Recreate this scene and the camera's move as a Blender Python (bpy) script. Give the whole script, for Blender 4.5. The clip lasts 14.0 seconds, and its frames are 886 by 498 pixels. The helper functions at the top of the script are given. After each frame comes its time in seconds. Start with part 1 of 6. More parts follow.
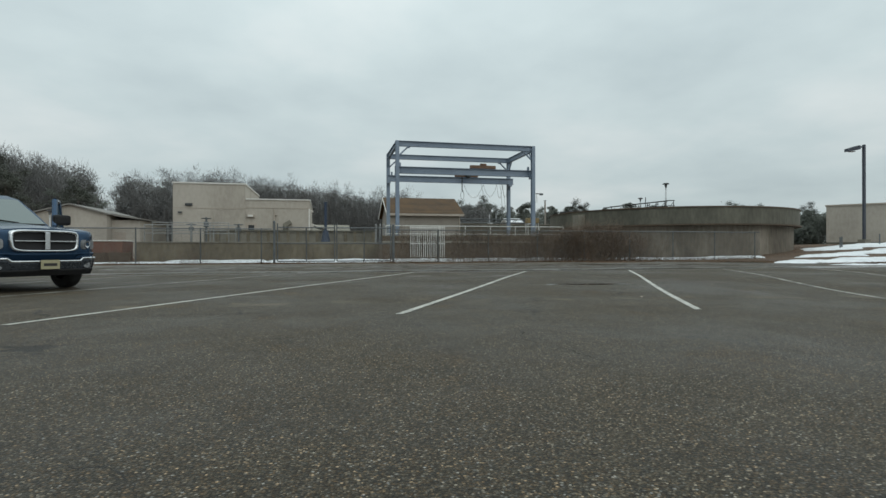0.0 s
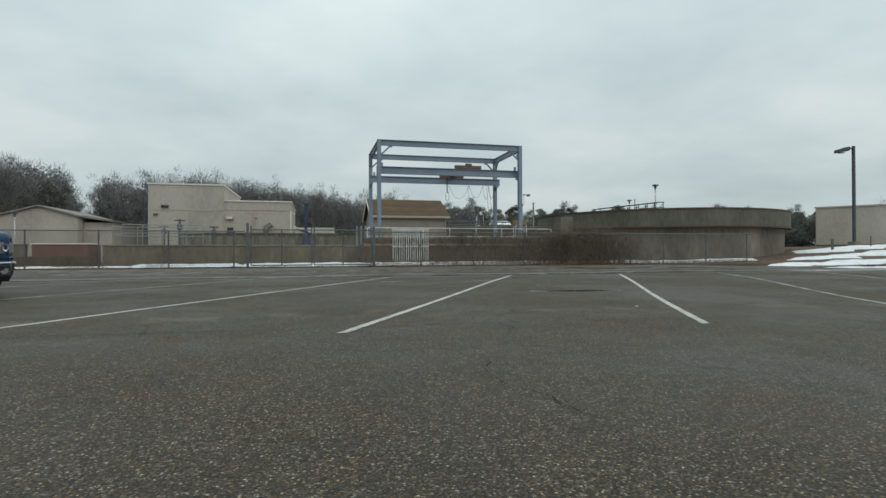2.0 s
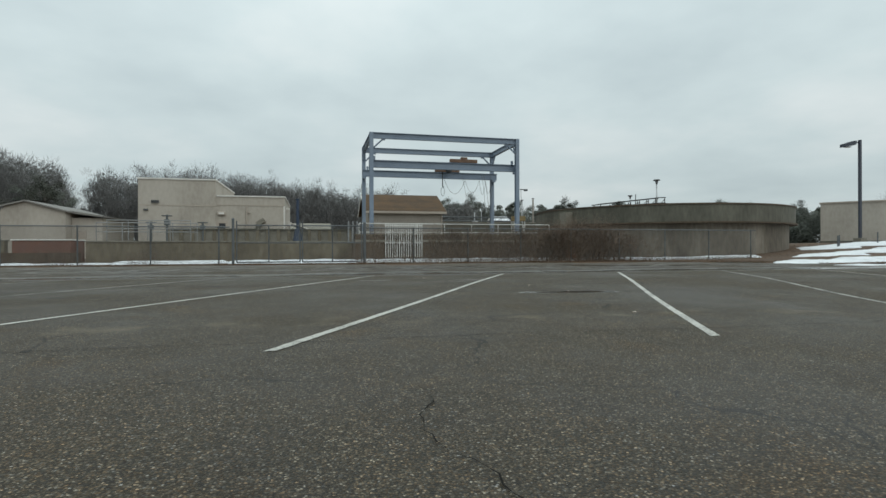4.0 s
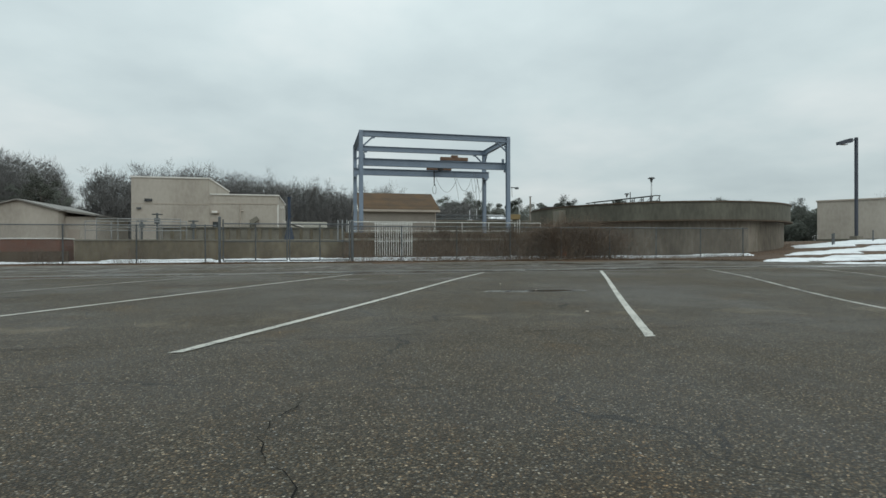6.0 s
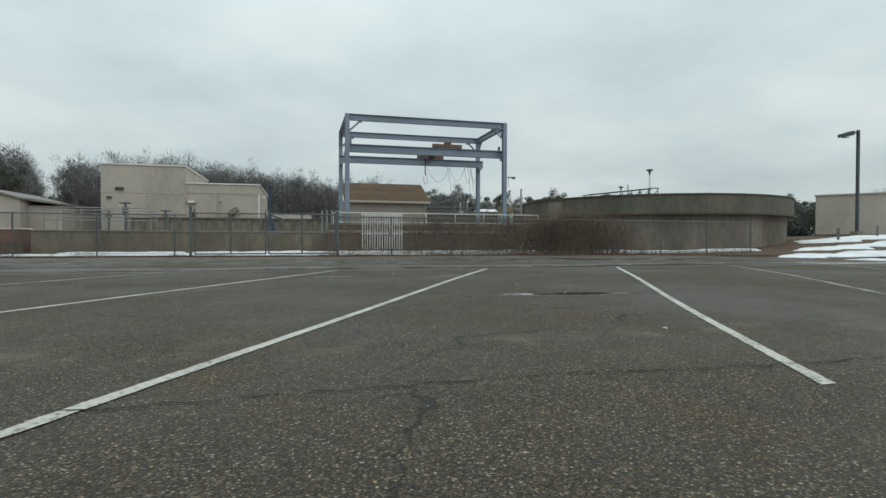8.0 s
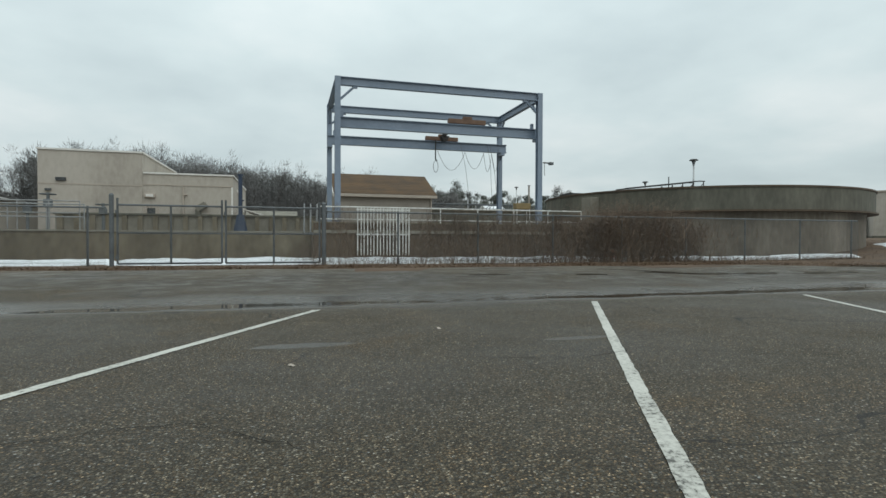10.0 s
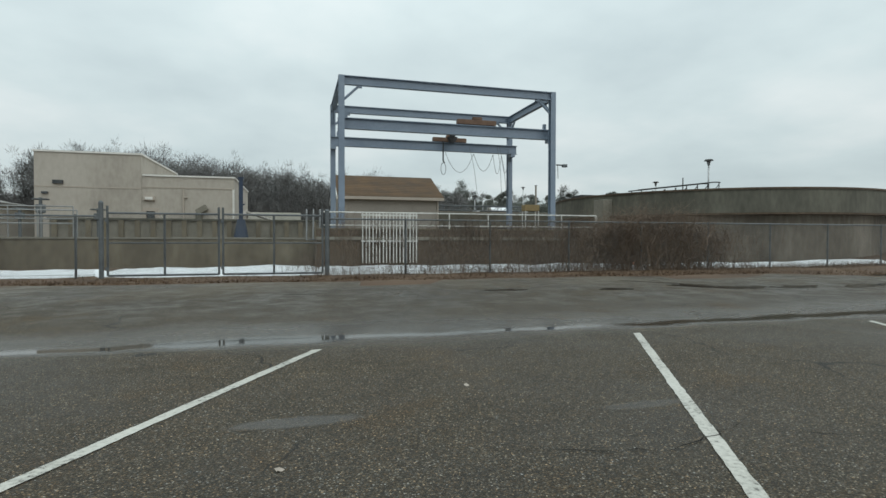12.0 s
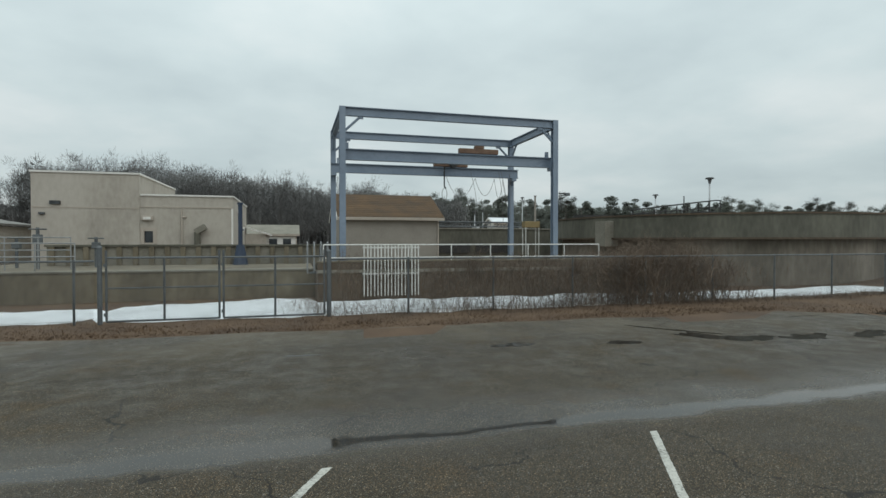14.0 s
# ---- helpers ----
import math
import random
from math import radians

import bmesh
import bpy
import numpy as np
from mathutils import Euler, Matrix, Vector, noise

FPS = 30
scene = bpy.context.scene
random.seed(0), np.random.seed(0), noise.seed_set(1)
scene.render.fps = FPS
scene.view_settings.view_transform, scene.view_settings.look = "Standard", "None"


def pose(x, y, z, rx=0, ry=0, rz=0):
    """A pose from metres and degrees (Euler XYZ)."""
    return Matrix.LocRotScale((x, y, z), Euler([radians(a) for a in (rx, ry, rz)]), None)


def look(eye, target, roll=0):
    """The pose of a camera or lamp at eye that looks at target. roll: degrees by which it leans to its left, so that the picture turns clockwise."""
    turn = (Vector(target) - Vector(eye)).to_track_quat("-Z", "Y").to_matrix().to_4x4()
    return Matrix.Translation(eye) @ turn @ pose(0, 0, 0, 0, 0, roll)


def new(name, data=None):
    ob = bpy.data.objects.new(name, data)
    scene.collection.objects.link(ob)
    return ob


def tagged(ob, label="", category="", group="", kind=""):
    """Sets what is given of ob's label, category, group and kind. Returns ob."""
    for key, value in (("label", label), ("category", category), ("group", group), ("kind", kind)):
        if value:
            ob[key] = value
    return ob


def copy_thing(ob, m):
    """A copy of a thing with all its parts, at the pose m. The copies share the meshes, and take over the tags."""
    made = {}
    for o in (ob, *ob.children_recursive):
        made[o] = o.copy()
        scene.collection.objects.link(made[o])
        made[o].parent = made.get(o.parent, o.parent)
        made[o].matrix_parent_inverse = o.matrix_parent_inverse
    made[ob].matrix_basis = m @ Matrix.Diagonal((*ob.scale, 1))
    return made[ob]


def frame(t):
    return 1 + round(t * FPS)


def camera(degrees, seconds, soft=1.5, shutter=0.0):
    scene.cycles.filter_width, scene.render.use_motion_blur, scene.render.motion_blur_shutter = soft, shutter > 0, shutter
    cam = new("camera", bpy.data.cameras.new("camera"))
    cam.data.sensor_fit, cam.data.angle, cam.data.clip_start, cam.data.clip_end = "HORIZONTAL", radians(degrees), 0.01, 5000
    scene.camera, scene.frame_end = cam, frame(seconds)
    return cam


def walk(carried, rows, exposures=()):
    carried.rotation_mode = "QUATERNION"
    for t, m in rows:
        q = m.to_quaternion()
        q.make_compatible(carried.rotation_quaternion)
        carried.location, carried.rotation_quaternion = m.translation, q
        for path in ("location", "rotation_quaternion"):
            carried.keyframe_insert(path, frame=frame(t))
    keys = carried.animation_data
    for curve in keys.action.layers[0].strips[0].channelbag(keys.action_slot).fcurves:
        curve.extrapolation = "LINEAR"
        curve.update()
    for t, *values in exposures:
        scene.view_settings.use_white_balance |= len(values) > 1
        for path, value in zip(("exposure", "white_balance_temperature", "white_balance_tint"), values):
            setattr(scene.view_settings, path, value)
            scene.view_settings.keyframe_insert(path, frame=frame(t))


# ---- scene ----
cam = camera(79.3, 14.0)
PATH = [
    (0, (0.105, 0.925, 0.673), (0.542, 2.877, 0.677), -0.1),
    (0.5, (0.106, 0.924, 0.685), (0.549, 2.874, 0.69), -0.3),
    (1, (0.145, 1.034, 0.686), (0.599, 2.982, 0.685), -0.4),
    (1.5, (0.331, 1.353, 0.671), (0.796, 3.298, 0.67), -0.2),
    (2, (0.64, 1.904, 0.676), (1.115, 3.847, 0.691), -0.2),
    (2.5, (0.833, 2.282, 0.68), (1.307, 4.225, 0.687), -0.2),
    (3, (0.918, 2.446, 0.687), (1.392, 4.389, 0.687), -0.1),
    (5.5, (1.675, 2.781, 0.71), (2.141, 4.726, 0.71), -0.3),
    (6, (1.795, 2.613, 0.7), (2.259, 4.559, 0.694), -0.2),
    (6.5, (1.858, 2.445, 0.71), (2.321, 4.391, 0.705), -0.1),
    (7, (1.887, 2.486, 0.673), (2.359, 4.43, 0.661), -0.2),
    (7.2, (1.878, 2.62, 0.669), (2.358, 4.561, 0.644), -0.1),
    (9.3, (2.258, 8.96, 0.706), (2.806, 10.883, 0.677), 0.1),
    (9.5, (2.335, 9.53, 0.725), (2.884, 11.452, 0.6975), 0.1),
    (10, (2.437, 10.475, 0.798), (2.985, 12.398, 0.768), 0.2),
    (10.5, (2.513, 10.968, 0.786), (3.053, 12.893, 0.753), 0.0),
    (11, (2.527, 11.199, 0.776), (3.062, 13.126, 0.741), 0.0),
    (11.5, (2.513, 11.313, 0.888), (3.049, 13.24, 0.851), 0.1),
    (12, (2.514, 11.408, 1.077), (3.048, 13.335, 1.042), 0.1),
    (12.5, (2.503, 11.486, 1.346), (3.039, 13.413, 1.313), 0.1),
    (13, (2.461, 11.528, 1.687), (3.003, 13.454, 1.653), 0.2),
    (13.5, (2.435, 11.583, 2.02), (2.979, 13.508, 1.984), 0.2),
    (14, (2.42, 11.63, 2.145), (2.962, 13.555, 2.113), 0.0),
]
walk(cam, [(t, look(eye, target, roll)) for t, eye, target, roll in PATH], exposures=[(0.0, -0.06), (1.0, -0.08), (3.0, -0.01), (5.5, 0.0), (7.0, -0.04), (9.5, 0.1), (12.0, 0.1), (14.0, 0.01)])

# ---- sky, sun, exposure ----
world = bpy.data.worlds.new("overcast_sky")
scene.world = world
world.use_nodes = True


def node(tree, kind, **inputs):
    n = tree.nodes.new(kind)
    for key, value in inputs.items():
        if key in n.inputs:
            if isinstance(value, bpy.types.NodeSocket):
                tree.links.new(value, n.inputs[key])
            else:
                n.inputs[key].default_value = value
    return n


def maths(tree, op, a, b=0.0):
    n = tree.nodes.new("ShaderNodeMath")
    n.operation = op
    for i, v in enumerate((a, b)):
        if isinstance(v, bpy.types.NodeSocket):
            tree.links.new(v, n.inputs[i])
        else:
            n.inputs[i].default_value = v
    return n.outputs[0]


def ramp(tree, fac, stops):
    n = tree.nodes.new("ShaderNodeValToRGB")
    el = n.color_ramp.elements
    while len(el) < len(stops):
        el.new(0.5)
    for e, (p, c) in zip(el, stops):
        e.position = p
        e.color = (*c, 1) if len(c) == 3 else c
    tree.links.new(fac, n.inputs[0])
    return n.outputs[0]


def build_world():
    t = world.node_tree
    t.nodes.clear()
    co = node(t, "ShaderNodeTexCoord")
    sep = node(t, "ShaderNodeSeparateXYZ", Vector=co.outputs["Generated"])
    up = maths(t, "MAXIMUM", sep.outputs[2], 0.0)
    den = maths(t, "ADD", up, 0.22)
    px = maths(t, "DIVIDE", sep.outputs[0], den)
    py = maths(t, "DIVIDE", sep.outputs[1], den)
    flat = node(t, "ShaderNodeCombineXYZ", X=px, Y=py, Z=0.0)
    n1 = node(t, "ShaderNodeTexNoise", Vector=flat.outputs[0], Scale=1.1, Detail=6.0, Roughness=0.5)
    cloud = ramp(t, n1.outputs["Fac"], [(0.32, (0.535, 0.632, 0.655)), (0.5, (0.635, 0.738, 0.752)), (0.68, (0.765, 0.838, 0.84))])
    gain = maths(t, "ADD", maths(t, "ADD", 0.8, maths(t, "MULTIPLY", up, 0.78)), maths(t, "MULTIPLY", maths(t, "POWER", up, 3.0), 0.65))
    bg = node(t, "ShaderNodeBackground", Color=cloud, Strength=maths(t, "MULTIPLY", gain, 0.93))
    sky = t.nodes.new("ShaderNodeTexSky")
    sky.sky_type, sky.sun_disc = "NISHITA", False
    sky.sun_elevation, sky.sun_rotation = radians(38), radians(150)
    bg2 = node(t, "ShaderNodeBackground", Color=sky.outputs[0], Strength=0.004)
    add = t.nodes.new("ShaderNodeAddShader")
    t.links.new(bg.outputs[0], add.inputs[0])
    t.links.new(bg2.outputs[0], add.inputs[1])
    out = t.nodes.new("ShaderNodeOutputWorld")
    t.links.new(add.outputs[0], out.inputs[0])


build_world()
sun_data = bpy.data.lights.new("sun", "SUN")
sun_data.energy, sun_data.angle, sun_data.color = 0.45, radians(40), (1.0, 0.97, 0.93)
sun = new("sun", sun_data)
sun.matrix_world = look((30, -40, 45), (0, 15, 0))


# ---- materials ----
def surface(name, colors, scale=3.0, fine=40.0, rough=(0.6, 0.9), metal=0.0, bump=0.2, bump_scale=None, spec=0.5, vary=0.0, stretch=(1, 1, 1), detail=6.0, dist=0.02):
    """Noise-mixed colour at two scales, with grain in roughness and relief, in metres of the object."""
    m = bpy.data.materials.new(name)
    m.use_nodes = True
    t = m.node_tree
    b = t.nodes["Principled BSDF"]
    co = node(t, "ShaderNodeTexCoord")
    mp = node(t, "ShaderNodeMapping", Vector=co.outputs["Object"], Scale=stretch)
    big = node(t, "ShaderNodeTexNoise", Vector=mp.outputs[0], Scale=scale, Detail=detail, Roughness=0.6)
    small = node(t, "ShaderNodeTexNoise", Vector=mp.outputs[0], Scale=fine, Detail=3.0)
    mixed = maths(t, "ADD", maths(t, "MULTIPLY", big.outputs["Fac"], 0.7), maths(t, "MULTIPLY", small.outputs["Fac"], 0.3))
    n = len(colors)
    stops = [(0.34 + 0.32 * i / max(n - 1, 1), c) for i, c in enumerate(colors)]
    col = ramp(t, mixed, stops)
    if vary:
        info = node(t, "ShaderNodeObjectInfo")
        hsv = node(t, "ShaderNodeHueSaturation", Color=col, Value=maths(t, "ADD", 1 - vary / 2, maths(t, "MULTIPLY", info.outputs["Random"], vary)))
        col = hsv.outputs[0]
    t.links.new(col, b.inputs["Base Color"])
    rr = node(t, "ShaderNodeMapRange", Value=mixed)
    rr.inputs["From Min"].default_value, rr.inputs["From Max"].default_value = 0.35, 0.65
    rr.inputs["To Min"].default_value, rr.inputs["To Max"].default_value = rough
    t.links.new(rr.outputs[0], b.inputs["Roughness"])
    b.inputs["Metallic"].default_value = metal
    b.inputs["Specular IOR Level"].default_value = spec
    if bump:
        src = small.outputs["Fac"]
        if bump_scale:
            src = node(t, "ShaderNodeTexNoise", Vector=mp.outputs[0], Scale=bump_scale, Detail=4.0).outputs["Fac"]
        bp = node(t, "ShaderNodeBump", Strength=bump, Distance=dist, Height=src)
        t.links.new(bp.outputs[0], b.inputs["Normal"])
    return m


def asphalt_material():
    m = bpy.data.materials.new("weathered_asphalt")
    m.use_nodes = True
    t = m.node_tree
    b = t.nodes["Principled BSDF"]
    co = node(t, "ShaderNodeTexCoord").outputs["Object"]
    stones = node(t, "ShaderNodeTexVoronoi", Vector=co, Scale=122.0)
    sep = node(t, "ShaderNodeSeparateColor", Color=stones.outputs["Color"])
    stone = ramp(t, sep.outputs[0], [(0.0, (0.02, 0.018, 0.0145)), (0.5, (0.042, 0.038, 0.03)), (0.82, (0.078, 0.071, 0.057)), (0.93, (0.122, 0.113, 0.094)), (0.975, (0.19, 0.179, 0.156)), (1.0, (0.3, 0.286, 0.252))])
    gap = ramp(t, stones.outputs["Distance"], [(0.25, (1, 1, 1)), (0.62, (0.35, 0.35, 0.35))])
    hue = node(t, "ShaderNodeMix")
    hue.data_type, hue.blend_type = "RGBA", "MULTIPLY"
    hue.inputs[0].default_value = 1.0
    t.links.new(stone, hue.inputs[6])
    t.links.new(ramp(t, sep.outputs[2], [(0.0, (1.25, 1.0, 0.78)), (0.4, (1.06, 1.02, 0.98)), (0.75, (1.0, 1.02, 1.06)), (1.0, (0.9, 1.02, 1.28))]), hue.inputs[7])
    mixed = node(t, "ShaderNodeMix")
    mixed.data_type, mixed.blend_type = "RGBA", "MULTIPLY"
    mixed.inputs[0].default_value = 0.78
    t.links.new(hue.outputs[2], mixed.inputs[6])
    t.links.new(gap, mixed.inputs[7])
    patch = node(t, "ShaderNodeTexNoise", Vector=co, Scale=0.35, Detail=6.0, Roughness=0.6)
    stain = node(t, "ShaderNodeTexNoise", Vector=co, Scale=1.7, Detail=5.0, Roughness=0.65)
    tone = ramp(t, maths(t, "ADD", maths(t, "MULTIPLY", patch.outputs["Fac"], 0.6), maths(t, "MULTIPLY", stain.outputs["Fac"], 0.4)), [(0.36, (1.12, 1.03, 0.92)), (0.5, (1.43, 1.315, 1.14)), (0.66, (1.74, 1.59, 1.35))])
    full = node(t, "ShaderNodeMix")
    full.data_type, full.blend_type = "RGBA", "MULTIPLY"
    full.inputs[0].default_value = 1.0
    t.links.new(mixed.outputs[2], full.inputs[6])
    t.links.new(tone, full.inputs[7])
    # hairline cracks
    warp = node(t, "ShaderNodeTexNoise", Vector=co, Scale=1.3, Detail=5.0)
    wv = node(t, "ShaderNodeVectorMath")
    wv.operation = "MULTIPLY_ADD"
    t.links.new(warp.outputs["Color"], wv.inputs[0])
    wv.inputs[1].default_value = (1.1, 1.1, 0)
    t.links.new(co, wv.inputs[2])
    net = node(t, "ShaderNodeTexVoronoi", Vector=wv.outputs[0], Scale=0.28)
    net.feature = "DISTANCE_TO_EDGE"
    some = node(t, "ShaderNodeTexNoise", Vector=co, Scale=0.5, Detail=2.0)
    width = maths(t, "MULTIPLY", maths(t, "MAXIMUM", maths(t, "SUBTRACT", some.outputs["Fac"], 0.46), 0.0), 0.028)
    crack = maths(t, "LESS_THAN", net.outputs["Distance"], width)
    dark = node(t, "ShaderNodeMix")
    dark.data_type = "RGBA"
    t.links.new(maths(t, "MULTIPLY", crack, 0.8), dark.inputs[0])
    t.links.new(full.outputs[2], dark.inputs[6])
    dark.inputs[7].default_value = (0.012, 0.011, 0.01, 1)
    # rusty-brown leaf stains and pale scuffs
    scuff = node(t, "ShaderNodeTexNoise", Vector=co, Scale=0.9, Detail=8.0, Roughness=0.7)
    tint = node(t, "ShaderNodeMix")
    tint.data_type, tint.blend_type = "RGBA", "MULTIPLY"
    tint.inputs[0].default_value = 1.0
    t.links.new(dark.outputs[2], tint.inputs[6])
    t.links.new(ramp(t, scuff.outputs["Fac"], [(0.33, (1.12, 0.98, 0.8)), (0.45, (1, 1, 1)), (0.6, (1, 1, 1)), (0.72, (1.35, 1.35, 1.32))]), tint.inputs[7])
    dark = tint
    # damp gutter and damp patches by the verge
    pos = node(t, "ShaderNodeSeparateXYZ", Vector=co)
    sway = node(t, "ShaderNodeTexNoise", Vector=co, Scale=0.45, Detail=4.0)
    off = maths(t, "ADD", maths(t, "SUBTRACT", pos.outputs[1], 17.75), maths(t, "MULTIPLY", sway.outputs["Fac"], -0.9))
    near = node(t, "ShaderNodeMapRange", Value=maths(t, "ABSOLUTE", maths(t, "ADD", off, 0.5)))
    near.interpolation_type = "SMOOTHSTEP"
    near.inputs["From Min"].default_value, near.inputs["From Max"].default_value = 0.1, 1.15
    near.inputs["To Min"].default_value, near.inputs["To Max"].default_value = 1.0, 0.0
    strip = node(t, "ShaderNodeMapRange", Value=maths(t, "ADD", pos.outputs[1], maths(t, "MULTIPLY", sway.outputs["Fac"], 3.0)))
    strip.inputs["From Min"].default_value, strip.inputs["From Max"].default_value = 19.5, 21.5
    blot = ramp(t, stain.outputs["Fac"], [(0.42, (0, 0, 0)), (0.62, (1, 1, 1))])
    damp = maths(t, "MINIMUM", maths(t, "ADD", near.outputs[0], maths(t, "MULTIPLY", maths(t, "MULTIPLY", strip.outputs[0], blot), 0.62)), 1.0)
    # standing water: the gutter along the foot of the slope, and shallow hollows (centre, half lengths, depth)
    ripple = node(t, "ShaderNodeTexNoise", Vector=co, Scale=1.1, Detail=5.0, Roughness=0.6)
    along = node(t, "ShaderNodeCombineXYZ", X=pos.outputs[0], Y=3.7, Z=0.0)
    breadth = node(t, "ShaderNodeTexNoise", Vector=along.outputs[0], Scale=0.3, Detail=2.0)
    line = maths(t, "ABSOLUTE", maths(t, "ADD", maths(t, "SUBTRACT", pos.outputs[1], 17.05), maths(t, "MULTIPLY", ripple.outputs["Fac"], -0.55)))
    line = maths(t, "SUBTRACT", maths(t, "ADD", line, 0.26), maths(t, "MULTIPLY", breadth.outputs["Fac"], 0.46))
    gutter = node(t, "ShaderNodeMapRange", Value=line)
    gutter.interpolation_type = "SMOOTHSTEP"
    gutter.inputs["From Min"].default_value, gutter.inputs["From Max"].default_value = 0.06, 0.34
    gutter.inputs["To Min"].default_value, gutter.inputs["To Max"].default_value = 1.0, 0.0
    film = gutter.outputs[0]
    for cx, cy, hx, hy, amount in ((5.35, 10.9, 0.9, 0.23, 1.0), (2.5, 14.66, 0.46, 0.1, 0.6), (4.75, 14.42, 0.36, 0.08, 0.4)):
        dx = maths(t, "DIVIDE", maths(t, "SUBTRACT", pos.outputs[0], cx), hx)
        dy = maths(t, "DIVIDE", maths(t, "SUBTRACT", pos.outputs[1], cy), hy)
        reach = maths(t, "SQRT", maths(t, "ADD", maths(t, "MULTIPLY", dx, dx), maths(t, "MULTIPLY", dy, dy)))
        reach = maths(t, "ADD", reach, maths(t, "MULTIPLY", maths(t, "SUBTRACT", stain.outputs["Fac"], 0.5), 1.4))
        spot = node(t, "ShaderNodeMapRange", Value=reach)
        spot.interpolation_type = "SMOOTHSTEP"
        spot.inputs["From Min"].default_value, spot.inputs["From Max"].default_value = 0.66, 1.08
        spot.inputs["To Min"].default_value, spot.inputs["To Max"].default_value = amount, 0.0
        film = maths(t, "MAXIMUM", film, spot.outputs[0])
    soaked = node(t, "ShaderNodeMix")
    soaked.data_type = "RGBA"
    t.links.new(maths(t, "MAXIMUM", maths(t, "MULTIPLY", damp, 0.25), maths(t, "MULTIPLY", film, 0.6)), soaked.inputs[0])
    drift = node(t, "ShaderNodeMapRange", Value=maths(t, "ABSOLUTE", maths(t, "ADD", maths(t, "SUBTRACT", pos.outputs[1], 8.35), maths(t, "MULTIPLY", sway.outputs["Fac"], 0.8))))
    drift.inputs["From Min"].default_value, drift.inputs["From Max"].default_value = 0.05, 0.35
    drift.inputs["To Min"].default_value, drift.inputs["To Max"].default_value = 1.0, 0.0
    sand = maths(t, "MULTIPLY", maths(t, "MULTIPLY", drift.outputs[0], ramp(t, stain.outputs["Fac"], [(0.5, (0, 0, 0)), (0.62, (1, 1, 1))])), 0.5)
    silted = node(t, "ShaderNodeMix")
    silted.data_type = "RGBA"
    t.links.new(sand, silted.inputs[0])
    t.links.new(dark.outputs[2], silted.inputs[6])
    silted.inputs[7].default_value = (0.15, 0.12, 0.08, 1)
    dark = silted
    silt = node(t, "ShaderNodeMix")
    silt.data_type = "RGBA"
    bank = node(t, "ShaderNodeMapRange", Value=maths(t, "ADD", pos.outputs[1], maths(t, "MULTIPLY", sway.outputs["Fac"], 4.0)))
    bank.inputs["From Min"].default_value, bank.inputs["From Max"].default_value = 23.5, 26.5
    t.links.new(maths(t, "MULTIPLY", maths(t, "MULTIPLY", bank.outputs[0], ramp(t, patch.outputs["Fac"], [(0.4, (0.25, 0.25, 0.25)), (0.6, (1, 1, 1))])), 0.72), silt.inputs[0])
    t.links.new(dark.outputs[2], silt.inputs[6])
    silt.inputs[7].default_value = (0.165, 0.142, 0.108, 1)
    t.links.new(silt.outputs[2], soaked.inputs[6])
    soaked.inputs[7].default_value = (0.014, 0.013, 0.011, 1)
    t.links.new(soaked.outputs[2], b.inputs["Base Color"])
    wet = node(t, "ShaderNodeMapRange", Value=patch.outputs["Fac"])
    wet.inputs["From Min"].default_value, wet.inputs["From Max"].default_value = 0.35, 0.65
    wet.inputs["To Min"].default_value, wet.inputs["To Max"].default_value = 0.5, 0.8
    dull = maths(t, "SUBTRACT", wet.outputs[0], maths(t, "MULTIPLY", damp, 0.42))
    dry = maths(t, "SUBTRACT", 1.0, film)
    t.links.new(maths(t, "ADD", maths(t, "MULTIPLY", dull, dry), maths(t, "MULTIPLY", film, 0.04)), b.inputs["Roughness"])
    t.links.new(maths(t, "ADD", 0.22, maths(t, "MULTIPLY", film, 0.13)), b.inputs["Specular IOR Level"])
    h = maths(t, "SUBTRACT", 1.0, stones.outputs["Distance"])
    h = maths(t, "ADD", h, maths(t, "MULTIPLY", sep.outputs[1], 0.6))
    bp = node(t, "ShaderNodeBump", Strength=maths(t, "MULTIPLY", maths(t, "SUBTRACT", 0.55, maths(t, "MULTIPLY", damp, 0.45)), dry), Distance=0.006, Height=h)
    t.links.new(bp.outputs[0], b.inputs["Normal"])
    return m


def paint_material(name="worn_line_paint", loss=0.0):
    """White lane paint, worn through to the asphalt in spots and cracks."""
    m = bpy.data.materials.new(name)
    m.use_nodes = True
    t = m.node_tree
    b = t.nodes["Principled BSDF"]
    co = node(t, "ShaderNodeTexCoord").outputs["Object"]
    a = node(t, "ShaderNodeTexNoise", Vector=co, Scale=30.0, Detail=8.0, Roughness=0.7)
    c = node(t, "ShaderNodeTexNoise", Vector=co, Scale=1.5, Detail=4.0)
    wear = maths(t, "ADD", maths(t, "MULTIPLY", a.outputs["Fac"], 0.65), maths(t, "MULTIPLY", c.outputs["Fac"], 0.35))
    col = ramp(t, wear, [(0.4 + loss, (0.07, 0.066, 0.057)), (0.44 + loss, (0.31, 0.3, 0.265)), (0.52 + loss, (0.45, 0.437, 0.39)), (0.7 + loss, (0.56, 0.546, 0.495))])
    t.links.new(col, b.inputs["Base Color"])
    b.inputs["Roughness"].default_value = 0.6
    bp = node(t, "ShaderNodeBump", Strength=0.4, Distance=0.004, Height=a.outputs["Fac"])
    t.links.new(bp.outputs[0], b.inputs["Normal"])
    return m


